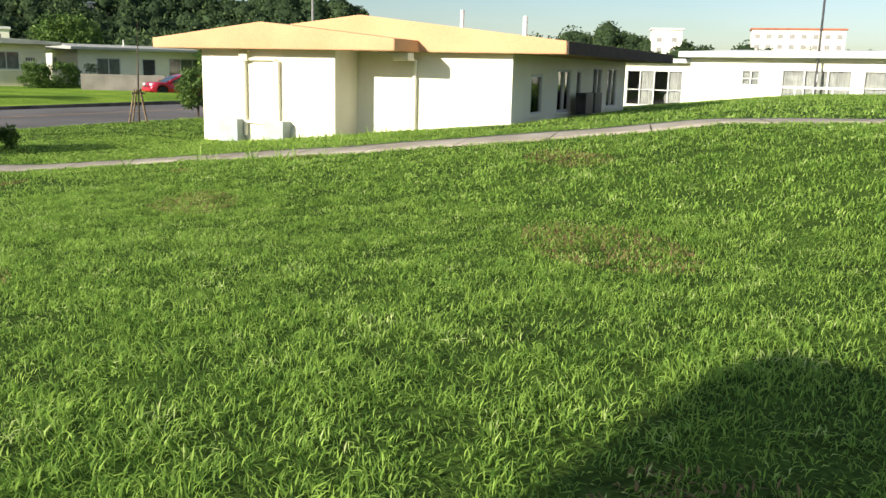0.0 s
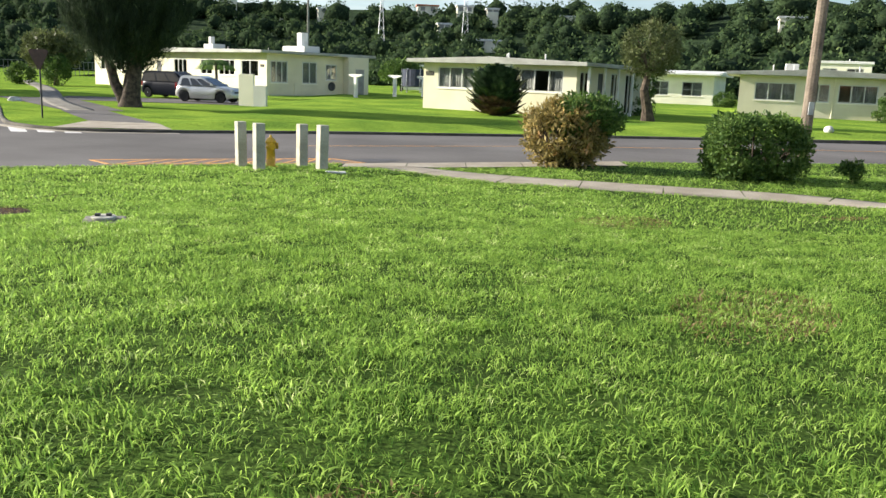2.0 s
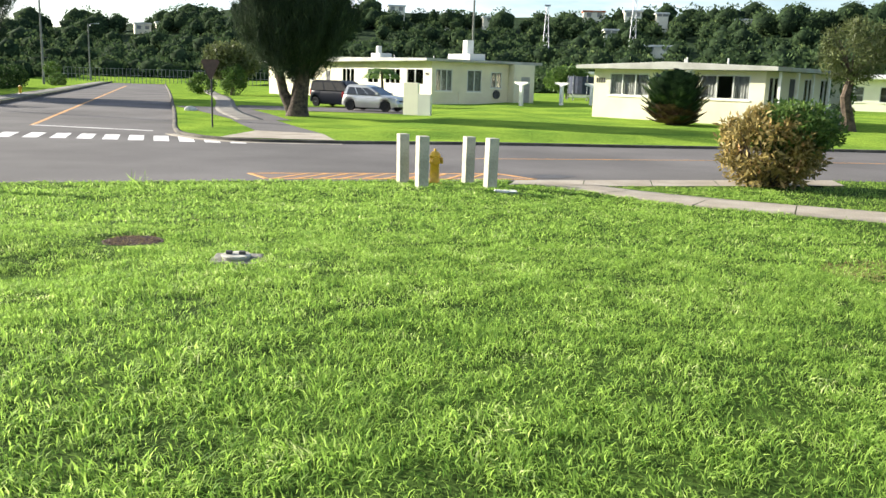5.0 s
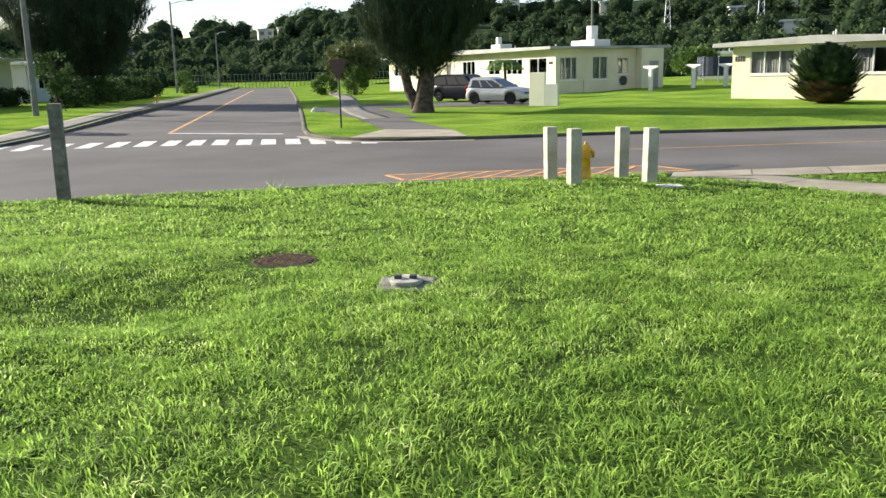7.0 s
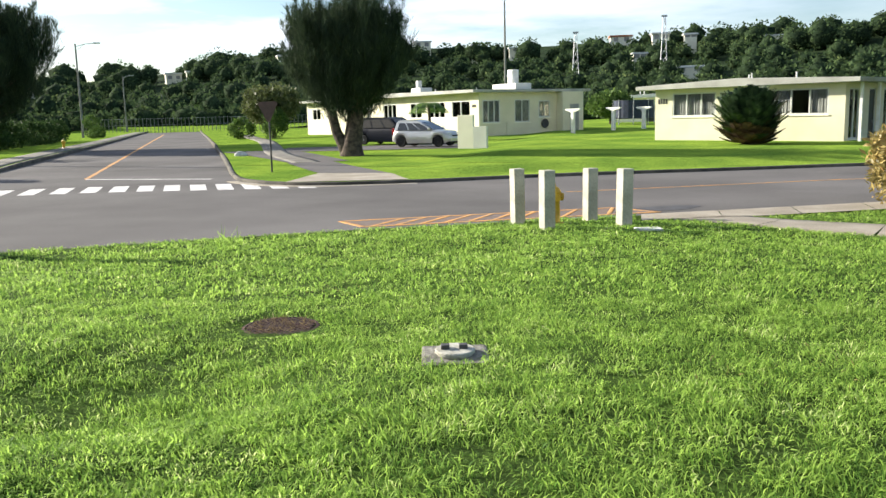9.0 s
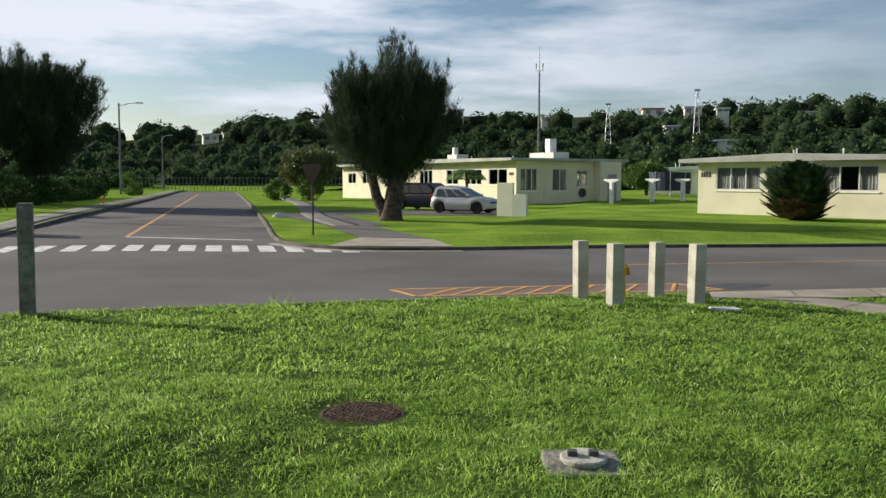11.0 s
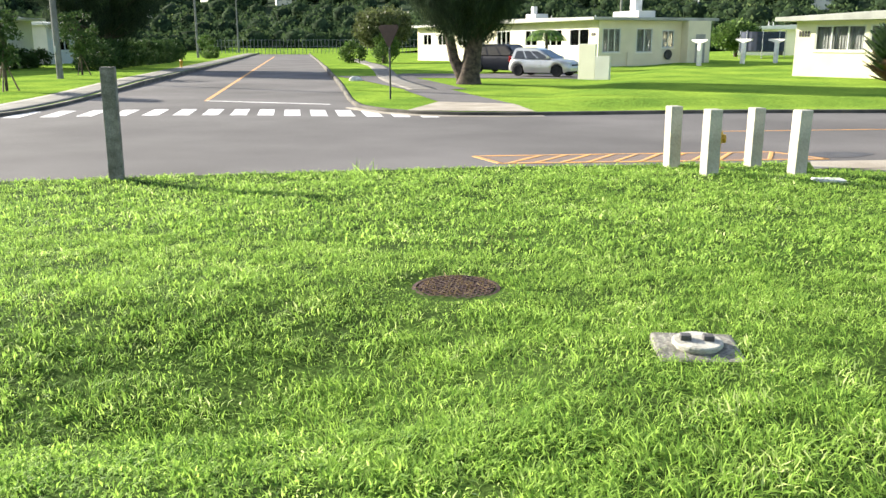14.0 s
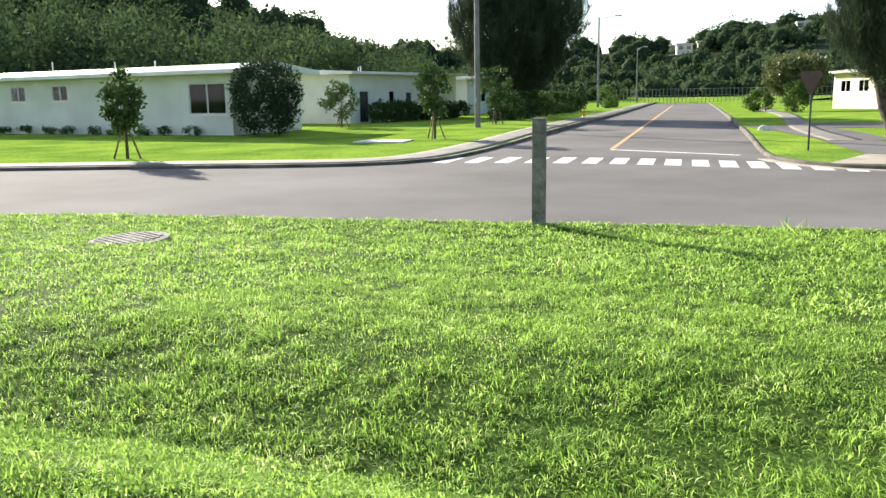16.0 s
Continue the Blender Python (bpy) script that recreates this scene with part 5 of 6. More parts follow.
    wisp = leaves(rng, plume[:, :3], 30, plume[:, 3] * k_, 0.40 * k_, 0.045, 3.0, 1.0)
    part("crown", mesh_of("crown", *joined(fine, fill, wisp), NEEDLE), NEEDLE, ob, "dense dark green needle crown")
    return ob


def leafy(name, label, category, x, y, z, clumps, n, spread, size, material, trunk=None, aspect=0.5, seed=1, stems=0, flat=0.9, group=""):
    """A shrub or small tree: stems or a trunk, and clumps of leaves at the given places."""
    rng, rr = np.random.default_rng(seed), random.Random(seed)
    ob = thing(name, label, category, pose(x, y, z, 0, 0, rr.random() * 40), group)
    bm = bmesh.new()
    if trunk:
        add_tube(bm, [p[:3] for p in trunk], [p[3] for p in trunk], 9)
        top = Vector(trunk[-1][:3])
    else:
        top = Vector((0, 0, 0.05))
    for k in range(stems):
        c = Vector(clumps[(k * 7) % len(clumps)])
        b = top if trunk else Vector((c.x * 0.3, c.y * 0.3, -0.05))
        add_tube(bm, [b, b.lerp(c, 0.55) + Vector((rr.uniform(-.08, .08), rr.uniform(-.08, .08), 0.04)), c], [0.035 if trunk else 0.018, 0.02, 0.006], 5)
    part("trunk" if trunk else "stem", bm, BARK, ob)
    pairs = [leaves(rng, clumps, n, spread, size, aspect, 0.35, flat)]
    part("crown", mesh_of("crown", *joined(*pairs), material), material, ob)
    return ob


def dome(rr, w, d, h, n, lift=0.0, square=2.0, shell=0.55):
    """Places spread through a rounded bush, thicker near its skin."""
    out = []
    while len(out) < n:
        p = [rr.uniform(-1, 1), rr.uniform(-1, 1), rr.uniform(-1, 1)]
        s = sum(abs(v) ** square for v in p)
        if shell < s < 1:
            out.append((p[0] * w / 2, p[1] * d / 2, lift + (p[2] * 0.5 + 0.5) * h))
    return out


rr = random.Random(11)
casuarina("dense dark casuarina tree with a forked trunk on the corner lot", -14.55, 40.6, 0.12, 8.4, 2.8, 1.75, True, 31, 0.2)
casuarina("large dark casuarina tree beside a hedge", -48.6, 56.8, 0.12, 12.8, 5.3, 1.9, False, 32, 0.0, 0.5)

leafy("bush", "variegated brown and green croton bush on the verge", "bush", 3.95, 19.85, 0.04, dome(rr, 1.95, 1.7, 1.42, 120, 0.12, 2.4), 62, 0.26, 0.15, CROTON_LEAF, aspect=0.36, seed=41, stems=70)
leafy("bush", "fresh green top of leaves growing through a croton bush", "bush", 4.42, 19.8, 0.72, dome(rr, 1.6, 1.5, 0.90, 84, 0.1), 70, 0.24, 0.12, SHRUB_LEAF, aspect=0.4, seed=42, stems=10)
leafy("bush", "clipped boxy dark green bush on the verge", "bush", 8.2, 18.55, 0.06, dome(rr, 2.05, 1.6, 1.3, 190, 0.08, 4.5), 80, 0.2, 0.095, SHRUB_LEAF, seed=43, stems=30)
leafy("bush", "small low green bush in the verge", "bush", 10.4, 18.3, 0.05, dome(rr, 0.5, 0.45, 0.4, 14, 0.06), 40, 0.12, 0.1, SHRUB_LEAF, seed=44, stems=8)
leafy("bush", "round green bush near the bright building", "bush", 22.6, 27.6, 0.05, dome(rr, 1.5, 1.4, 1.5, 70, 0.35), 46, 0.22, 0.14, SHRUB_LEAF, [(0, 0, -0.1, 0.05), (0.05, 0, 0.6, 0.04)], seed=45, stems=10)

# cycad
cy = thing("cycad", "large round dark cycad in front of the cream house", "cycad", pose(3.55, 43.0, 0.16))
cy.scale = (1.14, 1.14, 1.1)
part("trunk", lathe_bm([(0.30, -0.2), (0.30, 0.3), (0.25, 0.75), (0.16, 1.0)], 14), BARK, cy, "stubby scaled trunk")
for k in range(270):
    u = (k / 270) ** 0.95
    a = k * 2.39996 + rr.uniform(-0.3, 0.3)
    tilt = 0.02 + 1.50 * u + rr.uniform(-0.22, 0.22)
    length = 0.84 + 0.92 * min(1.0, u * 2.1) * (0.75 + 0.4 * rr.random()) - 0.55 * max(0.0, u - 0.55)
    bend = 0.65 * (1 - u) - 0.4 * u
    bm = bmesh.new()
    spine = [Vector((0.16, 0, 0.16 + 0.78 * u))]
    for i in range(11):
        e = tilt + bend * i / 10
        spine.append(spine[-1] + Vector((math.cos(e), 0, math.sin(e))) * length / 11)
    for i in range(1, 12):
        p, q = spine[i - 1], spine[i]
        d = (q - p).normalized()
        for s in (-1, 1):
            for j in (0.0, 0.5):
                b0 = p.lerp(q, j)
                ln = 0.34 * math.sin(math.pi * (0.12 + 0.8 * (i + j) / 12)) + 0.03
                tip = b0 + Vector((0, s, 0.25)).normalized() * ln + d * ln * 0.55
                v0, v1, v2 = bm.verts.new(b0), bm.verts.new(b0 + d * 0.11), bm.verts.new(tip)
                bm.faces.new((v0, v1, v2))
    fr = part("frond", bm, DEAD_LEAF if u < 0.3 and rr.random() < 0.75 else CYCAD_LEAF, cy)
    fr.matrix_local = pose(0, 0, 0, 0, 0, math.degrees(a))

leafy("tree", "small street tree with thin clipped foliage and a bent trunk", "tree", 11.2, 42.6, 0.3, dome(rr, 2.9, 2.6, 2.6, 120, 2.3, 2.2), 50, 0.34, 0.22, OLIVE_LEAF, [(0.15, 0, -0.2, 0.42), (0.0, 0, 0.6, 0.27), (-0.35, 0.0, 1.6, 0.22), (-0.1, 0, 2.5, 0.15)], 0.25, 46, 24)
leafy("tree", "spreading olive-green garden tree beside the side street", "tree", -32.2, 71.8, 0.2, dome(rr, 4.6, 4.4, 3.2, 130, 1.4), 60, 0.55, 0.28, OLIVE_LEAF, [(0, 0, -0.2, 0.22), (0.1, 0, 1.0, 0.18), (0, 0, 2.0, 0.12)], 0.5, 47, 22)
leafy("bush", "low rounded dark bush under the garden tree", "bush", -31.0, 69.6, 0.2, dome(rr, 2.0, 2.0, 2.4, 50, 0.1), 50, 0.34, 0.2, SHRUB_LEAF, seed=48)
leafy("bush", "low rounded bush beside the footpath", "bush", -36.4, 74.5, 0.2, dome(rr, 2.4, 2.2, 1.7, 50, 0.05), 50, 0.34, 0.2, SHRUB_LEAF, seed=49)
leafy("bush", "small round potted-looking bush by the house wall", "bush", -24.2, 72.0, 0.42, dome(rr, 1.0, 1.0, 0.9, 24, 0.3), 46, 0.2, 0.14, SHRUB_LEAF, seed=50)
palm = thing("palm_tree", "small palm beside the cream house", "palm tree", pose(-14.9, 58.0, 0.35))
part("trunk", tube_bm([(0, 0, -0.2), (0.05, 0, 1.2), (0, 0, 2.3)], [0.13, 0.1, 0.09], 8), BARK, palm)
for k in range(16):
    bm = bmesh.new()
    for i in range(10):
        t0, t1 = i / 10, (i + 1) / 10
        p = Vector((1.3 * t0, 0, 2.3 + 0.8 * t0 - 1.3 * t0 * t0))
        q = Vector((1.3 * t1, 0, 2.3 + 0.8 * t1 - 1.3 * t1 * t1))
        for s in (-1, 1):
            bm.faces.new((bm.verts.new(p), bm.verts.new(q), bm.verts.new(q + Vector((0.1, s * 0.34, -0.12)))))
    fr = part("frond", bm, SHRUB_LEAF, palm)
    fr.matrix_local = pose(0, 0, 0, 0, 0, k * 360 / 16 + 7 * (k % 3))


def staked_sapling(label, x, y, h, w, seed, stakes=3, lift=1.0):
    z = float(lot_z(x, y))
    r_ = random.Random(seed)
    ob = leafy("sapling", label, "sapling", x, y, z, dome(r_, w, w, h - lift, 46, lift, 2.0, 0.2), 46, 0.26, 0.16, SHRUB_SHADED, [(0, 0, -0.2, 0.06), (0.03, 0, h * 0.4, 0.045), (0, 0.03, h * 0.75, 0.03)], 0.5, seed, 14)
    for k in range(stakes):
        a = k * math.tau / stakes + 0.4
        part("stake", tube_bm([(0.5 * math.cos(a), 0.5 * math.sin(a), -0.1), (0.06 * math.cos(a), 0.06 * math.sin(a), 1.15)], [0.035, 0.03], 6), STAKE, ob, "wooden stake")
    return ob


staked_sapling("young leafy tree held by wooden stakes on the verge", -31.2, 15.9, 2.9, 1.2, 61, 2, 0.75)
staked_sapling("young leafy tree on a tripod of wooden stakes", -30.8, 30.2, 3.4, 1.5, 62)
staked_sapling("young leafy tree on a tripod of wooden stakes", -45.8, 36.6, 2.9, 2.7, 63, 3, 0.5)
staked_sapling("young leafy tree on a tripod of wooden stakes", -39.4, 44.0, 3.9, 1.9, 64)
tri = thing("sapling", "bare young tree held by a frame of wooden stakes", "sapling", pose(18.2, 25.0, 0.06))
for a, b in (((-0.4, 0), (-0.12, 0)), ((0.4, 0.1), (0.12, 0)), ((0.0, 0.4), (0.0, 0.05)), ((0.15, -0.3), (0.06, -0.03))):
    part("stake", tube_bm([(*a, -0.1), (*b, 1.15)], [0.035, 0.03], 6), STAKE, tri, "wooden stake")
part("cross_bar", tube_bm([(-0.25, 0, 1.0), (0.3, 0.02, 1.0)], [0.03, 0.03], 6), STAKE, tri)
part("trunk", tube_bm([(0, 0, -0.1), (0.05, 0, 1.5), (0.12, 0, 3.4)], [0.04, 0.03, 0.01], 6), BARK, tri)

leafy("bush", "tall rounded dark shrub at the house corner", "bush", -41.2, 28.2, 0.12, dome(rr, 3.5, 3.0, 3.8, 150, 0.1, 2.4), 60, 0.42, 0.2, NEEDLE, seed=65, aspect=0.35)
for k in range(16):
    x = -74.5 + 1.9 * k + 0.5 * rr.random()
    y = 15.7 + (x + 81.8) * 0.3096 - 0.5
    leafy("bush", "small dark clipped bush along the house wall", "bush", x, y, 0.1, dome(rr, 0.9 + 0.5 * rr.random(), 0.5, 0.42, 12, 0.02), 36, 0.16, 0.11, SHRUB_SHADED, seed=100 + k, group="bushes along the wall")
for k in range(9):
    t = k / 8
    leafy("hedge_plant", "clipped green hedge plant along the side street", "hedge", -44.6 - 14.0 * t, 51.0 + 27.0 * t, 0.12, dome(rr, 2.5, 2.0, 1.75 + 0.3 * rr.random(), 60, 0.05, 3.2), 50, 0.36, 0.2, SHRUB_SHADED, seed=120 + k, group="hedge along the side street")
for k in range(7):
    leafy("bush", "dark bush beside the shaded house", "bush", -50.3 - 0.5 * k, 43.6 + 1.9 * k, 0.12, dome(rr, 1.7, 1.4, 1.2 + 0.5 * rr.random(), 36, 0.05), 44, 0.3, 0.18, SHRUB_SHADED, seed=140 + k, group="bushes by the side door")
for x, y, w, h in ((29.0, 53.3, 1.6, 1.6), (30.9, 53.4, 1.9, 1.6), (16.9, 72.6, 2.2, 1.7), (24.2, 71.0, 1.5, 1.5), (12.3, 50.5, 2.0, 2.9), (-64, 92, 1.6, 2.6), (-66, 96, 1.4, 1.3)):
    leafy("bush", "clipped rounded green bush beside a house", "bush", x, y, 0.15, dome(rr, w, w * 0.8, h, 60, 0.08, 3.6), 46, 0.26, 0.16, SHRUB_LEAF, seed=int(160 + x), group="clipped bushes")
for x, y, w, h in ((40.5, 70.0, 6.5, 5.6), (49.0, 55.0, 6.5, 4.6), (44.0, 52.0, 5.0, 4.2), (-4.0, 92.0, 4.0, 3.4)):
    leafy("tree", "broad green garden tree behind the houses", "tree", x, y, 0.15, dome(rr, w, w, h - 1.3, 110, 1.3), 60, 0.62, 0.34, SHRUB_LEAF, [(0, 0, -0.2, 0.2), (0, 0, 1.6, 0.16)], seed=int(180 + x), stems=14)
totem = leafy("bush", "narrow dark upright cactus-like plant by the doorway", "bush", 31.6, 50.9, 0.2, [(0, 0, 0.3), (0, 0, 0.6), (0, 0, 0.9), (0.02, 0, 1.2), (-0.28, 0, 1.35), (0.28, 0, 1.35), (-0.3, 0, 1.6), (0.3, 0, 1.6), (0, 0, 1.5)], 60, 0.2, 0.12, CYCAD_LEAF, seed=199)
hyd2 = copy_thing(hydrant, pose(-43.2, 58.6, 0.12))
tagged(hyd2, "yellow fire hydrant on the far verge", "hydrant")

# ------------------------------------------------------------------ wooded hills
RIDGE_YAW = [-110, -80, -72, -67, -63, -56, -51, -48, -46, -42, -37, -29, -22, -14, -7, 0, 8, 16, 24, 30, 36, 44, 50, 56, 66, 80, 110]
RIDGE_UP = [2.8, 2.8, 3.0, 3.4, 4.0, 3.0, 3.2, 4.2, 5.4, 5.6, 5.6, 5.9, 6.9, 6.2, 5.9, 5.8, 5.6, 5.75, 5.6, 4.6, 4.1, 4.2, 4.4, 6.6, 8.0, 8.6, 8.6]
FOOT_FAR = [150, 150, 150, 150, 150, 150, 140, 130, 130, 130, 130, 130, 135, 140, 145, 150, 160, 170, 176, 186, 186, 150, 118, 98, 88, 90, 110]


def hill(yaw, f):
    """A place on the hillside: yaw in degrees to the left, f from its foot (0) to its ridge (1)."""
    foot, up = np.interp(yaw, RIDGE_YAW, FOOT_FAR), np.interp(yaw, RIDGE_YAW, RIDGE_UP)
    far = foot * (1 + 0.95 * f)
    top = far * np.tan(np.radians(up))
    z = (top - 0.033 * far) * (0.10 + 0.90 * f) * ease(0, 0.12, f) - 0.6
    a = np.radians(yaw)
    return np.stack([-np.sin(a) * far, np.cos(a) * far, z], -1)


ya, fa_ = np.meshgrid(np.linspace(-112, 112, 150), np.linspace(0, 1.25, 22), indexing="ij")
hv = hill(ya, fa_).reshape(-1, 3)
hi_ = (np.arange(149)[:, None] * 22 + np.arange(21)).ravel()[:, None]
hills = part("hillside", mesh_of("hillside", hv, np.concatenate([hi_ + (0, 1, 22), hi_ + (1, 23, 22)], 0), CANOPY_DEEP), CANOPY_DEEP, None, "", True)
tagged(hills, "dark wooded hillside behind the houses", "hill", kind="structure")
rng = np.random.default_rng(7)
ball = bmesh.new()
bmesh.ops.create_icosphere(ball, subdivisions=1, radius=1.0)
ball.verts.ensure_lookup_table()
bv = np.array([v.co[:] for v in ball.verts])
bt = np.array([[v.index for v in f.verts] for f in ball.faces])
ball.free()
n_ball = 2600
yw = rng.uniform(-100, 100, n_ball)
ff = rng.random(n_ball) ** 1.05 * 1.04
ff[:320] = rng.random(320) * 0.06
ff[320:760] = 0.9 + 0.2 * rng.random(440)
centre_p = hill(yw, ff)
far_d = np.hypot(centre_p[:, 0], centre_p[:, 1])
size_b = (1.4 + 2.4 * rng.random(n_ball) ** 1.3) * (0.55 + far_d / 420)
size_b[320:760] *= 0.95 + 0.45 * rng.random(440)      # larger crowns along the ridge
ph = rng.uniform(0, 6.28, (n_ball, 1, 3))
lobes = np.sin(3.1 * bv[None] + ph).sum(-1, keepdims=True) * 0.11 + np.sin(5.7 * bv[None, :, ::-1] + ph).sum(-1, keepdims=True) * 0.06
lump = 1 + lobes + 0.04 * rng.normal(size=(n_ball, len(bv), 1))
cv = bv[None] * lump.clip(0.6, 1.2) * 0.80 * size_b[:, None, None] * (1, 1, 0.9) + centre_p[:, None] + np.stack([0 * far_d, 0 * far_d, size_b * 0.75], -1)[:, None]
ct = bt[None] + (np.arange(n_ball) * len(bv))[:, None, None]
tagged(part("woodland", mesh_of("woodland", cv.reshape(-1, 3), ct.reshape(-1, 3), CANOPY_DEEP), CANOPY_DEEP, None, "", True), "rounded tree crowns darkened like the shade beneath their leaves", "woodland", kind="stuff")
skin_c = centre_p + np.stack([0 * far_d, 0 * far_d, size_b * 0.78], -1)
ridge_n = np.zeros(n_ball, bool)
ridge_n[320:760] = True
lv2, lt2 = joined(leaves(rng, skin_c[~ridge_n], 108, size_b[~ridge_n] * 0.90, 0.84, 0.75, 0.1, 0.9, 0.78), leaves(rng, skin_c[ridge_n], 225, size_b[ridge_n] * 0.81, 0.74, 0.75, 0.2, 0.95, 0.74))
wy = rng.uniform(46, 84, 260)
wc = hill(wy, rng.random(260) ** 1.3 * 0.7)
wc[:, 2] += 3.0 + 4.0 * rng.random(260)
lv2, lt2 = joined((lv2, lt2), leaves(rng, wc, 190, 2.9, 0.62, 0.4, 0.7, 1.1))
tagged(part("woodland_leaves", mesh_of("woodland_leaves", lv2, lt2, CANOPY), CANOPY), "green foliage of the wooded hills", "woodland", kind="stuff")


def hill_house(label, yaw, f, w, h, d, roof=None, lift=0.0):
    p = hill(np.array(yaw), np.array(f))
    ob = thing("hill_house", label, "house", pose(p[0], p[1], p[2] + lift, 0, 0, yaw + 5))
    part("wall", box_bm((-w / 2, -d / 2, -9), (w / 2, d / 2, h), 0.05), WHITE_WALL, ob)
    part("roof", box_bm((-w / 2 - 0.4, -d / 2 - 0.4, h), (w / 2 + 0.4, d / 2 + 0.4, h + 0.5), 0.06), roof or ROOF_WHITE, ob)
    n, rows = max(2, int(w / 3.2)), max(1, int(h / 3.0))
    for k in range(n):
        for j in range(rows):
            x, zz = -w / 2 + (k + 0.5) * w / n, j * 3.0 + 0.9
            part("window", box_bm((x - 0.75, -d / 2 - 0.06, zz), (x + 0.75, -d / 2 + 0.05, zz + 1.3)), DARK_IN, ob)
    return ob


hill_house("red-roofed white hotel block on the hill", -74.5, 0.95, 26, 9.5, 10, RED_TILE, 2.5)
hill_house("white apartment block on the hill", -66.8, 0.92, 9, 7.5, 9, None, 2)
hill_house("white houses on the ridge", -54.3, 0.98, 12, 6, 8, None, 2)
hill_house("yellowish low building on the ridge", -78.6, 0.95, 16, 3.5, 8, ROOF_PEACH, 2.5)
for yw_, f_, w_, h_, lf in ((-7.9, 1.0, 8, 3, 5), (7.7, 1.0, 11, 2.2, 7), (1.35, 1.0, 9, 3, 8), (-1.1, 1.0, 7, 3, 8), (-2.8, 0.6, 10, 2.2, 5), (-2.9, 1.0, 5, 2, 8), (0.2, 0.8, 5, 2.5, 6), (14.1, 1.0, 8, 3, 9), (10.7, 1.0, 3, 2.5, 8), (16.5, 1.0, 6, 2.5, 8), (29.9, 1.0, 8, 3.5, 6.5), (28.4, 1.0, 12, 3, 6), (33.4, 1.0, 6, 3, 4), (23.0, 1.0, 7, 3, 7), (-21.5, 0.8, 8, 5, 4), (44, 0.95, 12, 4, 4), (-31, 0.9, 8, 4, 3), (38.5, 0.9, 9, 4, 5)):
    hill_house("small white house among the trees on the hill", yw_, f_, w_ * 0.75, h_ * 0.8, 6, None if w_ != 9 else RED_TILE, lf - (4.3 if yw_ < 20 else 5.8))


def lattice_tower(yaw, f, h):
    p = hill(np.array(yaw), np.array(f))
    ob = thing("lattice_tower", "grey steel lattice tower on the hillside", "tower", pose(p[0], p[1], p[2], 0, 0, yaw))
    for sx, sy in ((-1, -1), (1, -1), (1, 1), (-1, 1)):
        part("leg", tube_bm([(1.0 * sx, 1.0 * sy, 0), (0.25 * sx, 0.25 * sy, h)], [0.09, 0.06], 4), GREY_METAL, ob)
    for k in range(7):
        za, zb2 = h * k / 7, h * (k + 1) / 7
        ra, rb = 1.0 - 0.75 * k / 7, 1.0 - 0.75 * (k + 1) / 7
        for s in (-1, 1):
            part("brace", tube_bm([(ra * s, -ra, za), (-rb * s, -rb, zb2)], [0.045, 0.045], 4), GREY_METAL, ob)
    part("head", box_bm((-0.7, -0.3, h), (0.7, 0.3, h + 0.4)), GREY_METAL, ob)


lattice_tower(4.25, 0.45, 14.2)
lattice_tower(-1.25, 0.5, 16.2)

# ------------------------------------------------------------------ grass


def off_path(x, y):
    """Whether a place lies clear of paving, covers and the gable building."""
    ok = np.ones(len(x), bool)
    for q in walk_line[::2]:
        ok &= (x - q[0]) ** 2 + (y - q[1]) ** 2 > 0.60**2
    ok &= ~((x > -1.4) & (x < 5.75) & (kerb_y(x) - y < 1.32))
    ok &= kerb_y(x) - y > 0.06
    ok &= (x + 4.09) ** 2 + (y - 8.30) ** 2 > 0.325**2
    ok &= np.maximum(abs(x + 2.46), abs(y - 7.2)) > 0.175
    ok &= (x + 14.3) ** 2 + (y - 8.15) ** 2 > 0.56**2
    c, s = math.cos(radians(78.5)), math.sin(radians(78.5))
    u, v = (x - 15.8) * c - (y - 18.1) * s, (x - 15.8) * s + (y - 18.1) * c
    return ok & ~((u > -0.05) & (u < 9.2) & (v > -0.05))


def tuft(x, y, cell, seed):
    """Smooth random values in lumps of a cell's size."""
    u, v = x / cell, y / cell
    i, j = np.floor(u), np.floor(v)
    fu, fv = u - i, v - j
    fu, fv = fu * fu * (3 - 2 * fu), fv * fv * (3 - 2 * fv)

    def h(p, q):
        w = np.sin(p * 127.1 + q * 311.7 + seed * 17.3) * 43758.5453
        return w - np.floor(w)

    return (h(i, j) * (1 - fu) + h(i + 1, j) * fu) * (1 - fv) + (h(i, j + 1) * (1 - fu) + h(i + 1, j + 1) * fu) * fv


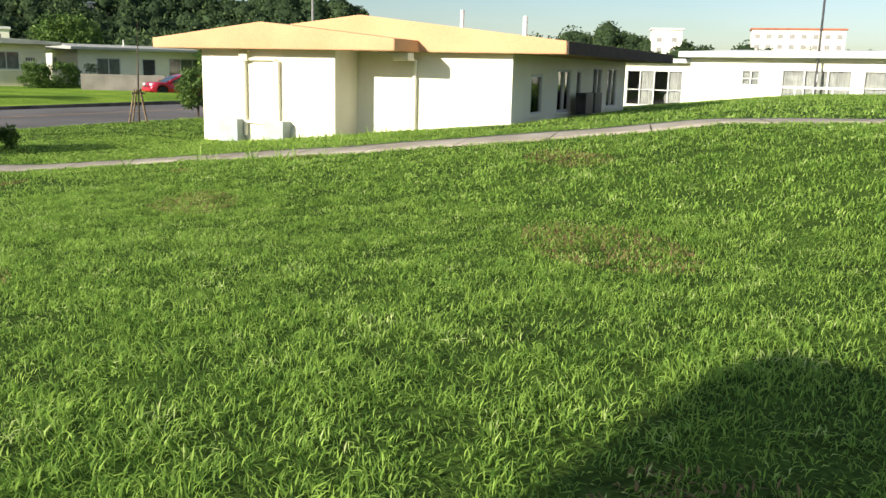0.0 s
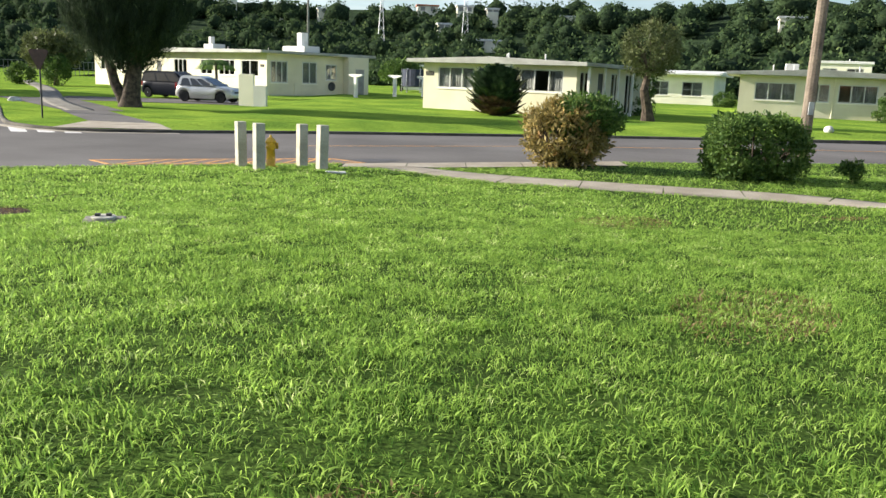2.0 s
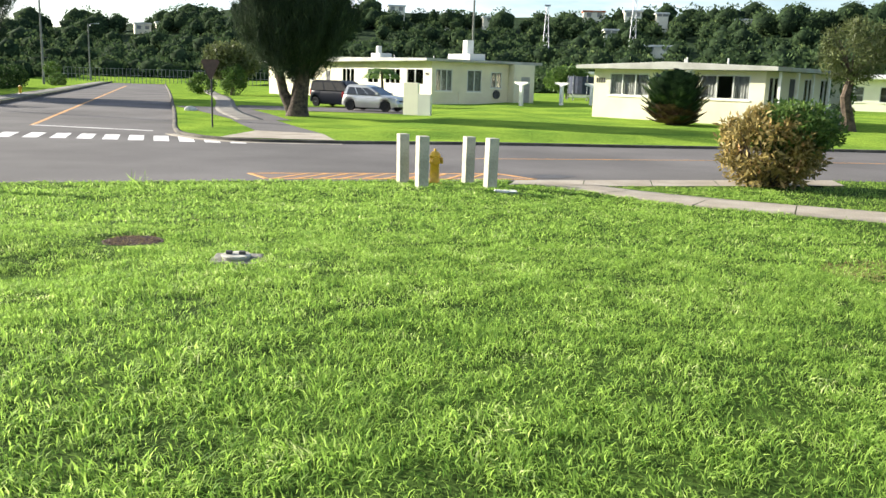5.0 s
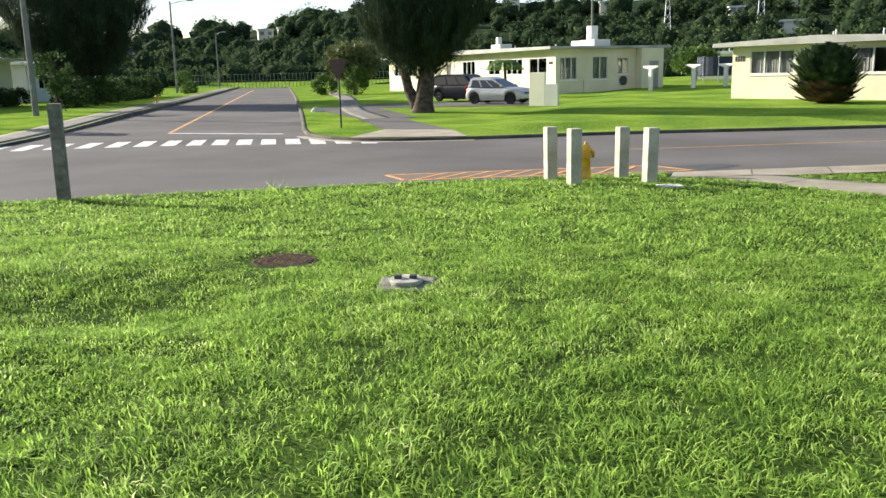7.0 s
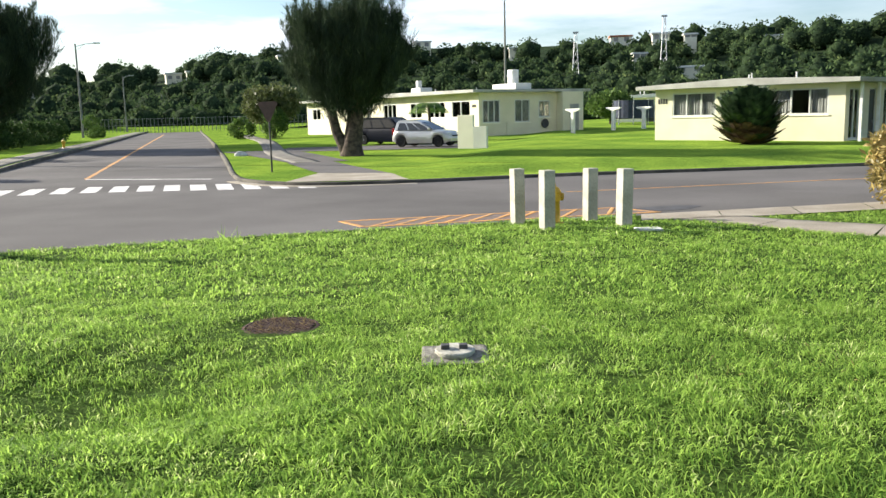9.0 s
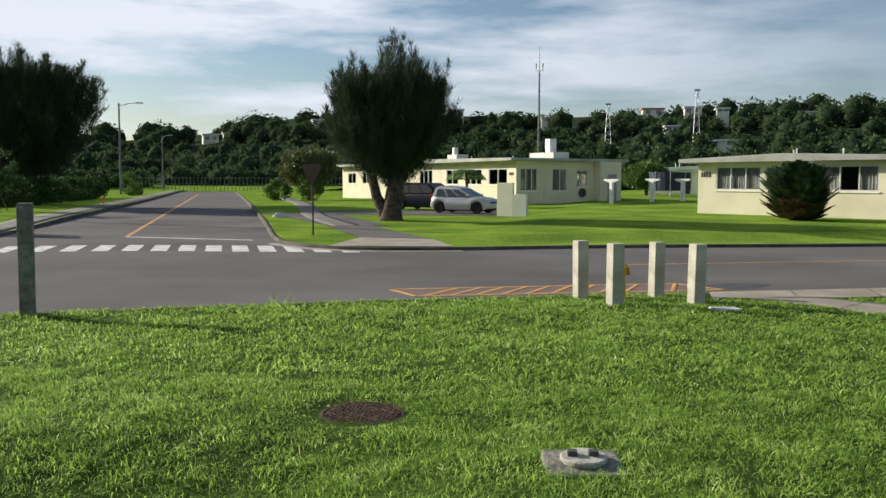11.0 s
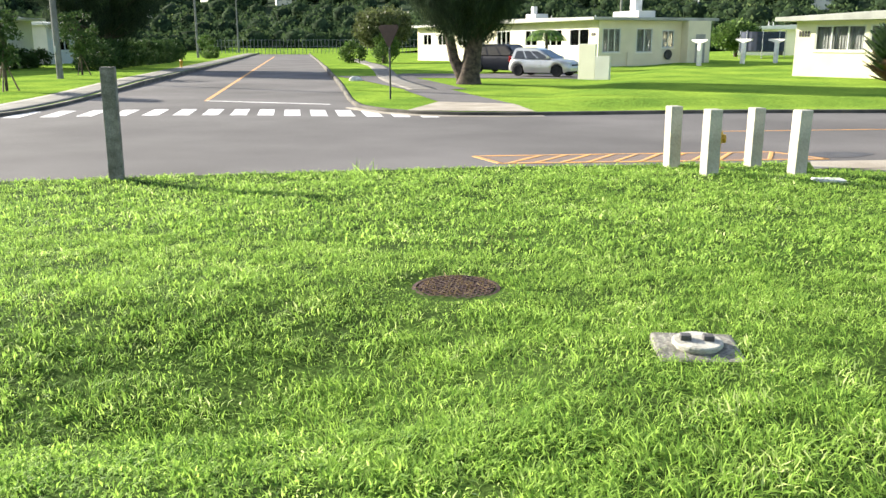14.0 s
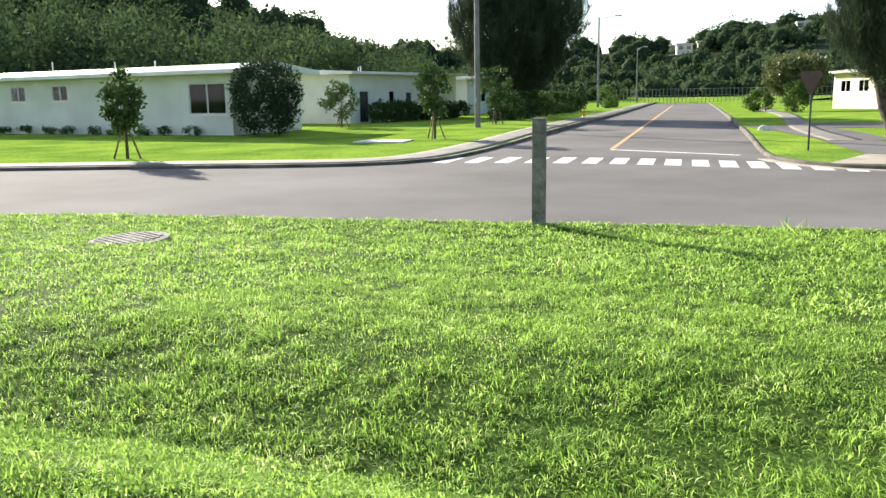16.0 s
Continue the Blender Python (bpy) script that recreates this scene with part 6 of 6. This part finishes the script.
def blades(rng, x0, x1, y0, y1, per_m2, length, width, keep=None, bent=True):
    """Arrays of bent grass blades in tufts over a stretch of the lawn."""
    n = int((x1 - x0) * (y1 - y0) * per_m2)
    x, y = rng.uniform(x0, x1, n), rng.uniform(y0, y1, n)
    lump, patchy = 0.42 * tuft(x, y, 0.15, 1) + 0.28 * tuft(x, y, 0.06, 5) + 0.30 * tuft(x, y, 0.34, 7), tuft(x, y, 0.75, 2)
    ok = off_path(x, y) & (rng.random(n) < 0.06 + 2.2 * lump**1.9)
    if keep is not None:
        ok &= keep(x, y)
    x, y, lump, patchy = x[ok], y[ok], lump[ok], patchy[ok]
    n = len(x)
    q = (x + 6.88) * 0.44 - (y - 4.16) * 0.898
    long_ = 1 + 0.12 * ((q < -0.2) & (q > -1.3) & (x < -2.5))      # longer in the hollow, where the mower passes over
    ln = length * long_ * (0.2 + 0.5 * rng.random(n) + 1.15 * lump) * (0.85 + 0.3 * patchy)
    near_d = np.hypot(x + 4.11, (y - 8.08) * 1.1)
    ln = ln * (0.35 + 0.65 * ease(0.30, 0.62, near_d))      # worn short in front of the drain cover
    ln = ln * np.where((q > 0.0) & (x < -2.7), 0.8, 1.0)      # close-cut on the bank
    a = tuft(x, y, 0.16, 3) * 9.0 + rng.normal(size=n) * 1.5
    lean = 0.25 + 1.25 * rng.random(n) ** 0.8
    d = np.stack([np.cos(a), np.sin(a), 0 * a], 1)
    s = np.stack([-np.sin(a + 0.5 * rng.normal(size=n)), np.cos(a), 0.3 * rng.normal(size=n)], 1) * (width * (0.7 + 0.6 * rng.random(n)))[:, None] * 0.5
    base = np.stack([x, y, lawn_z(x, y) - 0.004], 1)
    up = np.array((0, 0, 1.0))
    mid = base + d * (ln * 0.40 * np.sin(lean * 0.6))[:, None] + up * (ln * 0.48 * np.cos(lean * 0.6))[:, None]
    tip = base + d * (ln * np.sin(lean))[:, None] + up * (ln * 0.92 * np.cos(lean * 0.95))[:, None]
    if not bent:
        verts = np.stack([base + s, tip, base - s], 1).reshape(-1, 3)
        return verts, np.arange(3 * n).reshape(-1, 3)
    verts = np.stack([base, mid + s, tip, mid - s], 1).reshape(-1, 3)
    i = np.arange(n)[:, None] * 4
    return verts, np.concatenate([i + (0, 1, 3), i + (3, 1, 2)], 0)


rng = np.random.default_rng(99)
near_g = blades(rng, -9.5, 3.0, 3.0, 9.5, 4600, 0.057, 0.0062)
mid_g = blades(rng, -18, 4.0, 9.5, 19.5, 1250, 0.066, 0.0125, lambda x, y: kerb_y(x) - y < 14)
left_g = joined(blades(rng, -19, -9.5, 2.0, 9.5, 1250, 0.062, 0.0120), blades(rng, -28, -19, -2.0, 9.5, 400, 0.065, 0.020, bent=False))
right_g = blades(rng, 1.2, 8.0, -2.5, 9.5, 3600, 0.057, 0.0062, lambda x, y: ~((x < 3.0) & (y > 3.0)))
east_g = joined(blades(rng, 8.0, 15.0, -3.0, 20.0, 1150, 0.065, 0.0125), blades(rng, 15.0, 44.0, -8.0, 18.0, 110, 0.085, 0.034, bent=False))
back_g = blades(rng, -5.5, 1.2, 0.4, 3.0, 3900, 0.056, 0.0062)
verge_g = blades(rng, 4.0, 26.0, 9.5, 28.0, 380, 0.075, 0.018, lambda x, y: ~((x < 15) & (x > 8) & (y < 20)), False)
bank_g = blades(rng, -10.0, -2.6, 2.2, 6.0, 7600, 0.045, 0.0066, lambda x, y: (x + 6.88) * 0.44 - (y - 4.16) * 0.898 > 0.02)
grass_arrays = joined(near_g, bank_g, mid_g, left_g, right_g, east_g, back_g, verge_g)
tagged(part("grass", mesh_of("grass", *grass_arrays, GRASS), GRASS), "bright green blades of the mown lawn", "grass", kind="stuff")


def worn(x, y):
    return np.sin(0.9 * x + 1.7) * np.sin(1.1 * y + 0.4) + 0.5 * np.sin(2.3 * x - 1.3 * y) > 0.95


dry = joined(blades(rng, 0.5, 13, -2.5, 12, 1300, 0.055, 0.010, worn), blades(rng, -9, 1, 4, 12, 60, 0.06, 0.007, worn))
ring_a, ring_r = rng.uniform(0, 6.283, 260), 0.26 * rng.random(260) ** 0.5      # clippings caught on the drain cover
ring = np.stack([-4.09 + ring_r * np.cos(ring_a), 8.32 + ring_r * np.sin(ring_a), 0 * ring_a + dz + 0.016], 1)
dry = joined(dry, leaves(rng, ring, 2, 0.02, 0.055, 0.06, 0.0, 0.2))
tagged(part("dry_grass", mesh_of("dry_grass", *dry, DRY_GRASS), DRY_GRASS), "straw-coloured dead blades in the lawn", "grass", kind="stuff")
tall_x = np.concatenate([rng.uniform(9.5, 14.0, 60), rng.uniform(-8, -3, 4)])
tall_y = np.concatenate([rng.uniform(8, 13.0, 60), rng.uniform(12, 15.5, 4)])
tv, tt = leaves(rng, np.stack([tall_x, tall_y, lawn_z(tall_x, tall_y) + 0.03], 1), 9, 0.06, 0.26, 0.05, 2.2, 0.3)
tagged(part("tall_grass", mesh_of("tall_grass", tv, tt, GRASS), GRASS), "taller tufts of unmown grass", "grass", kind="stuff")
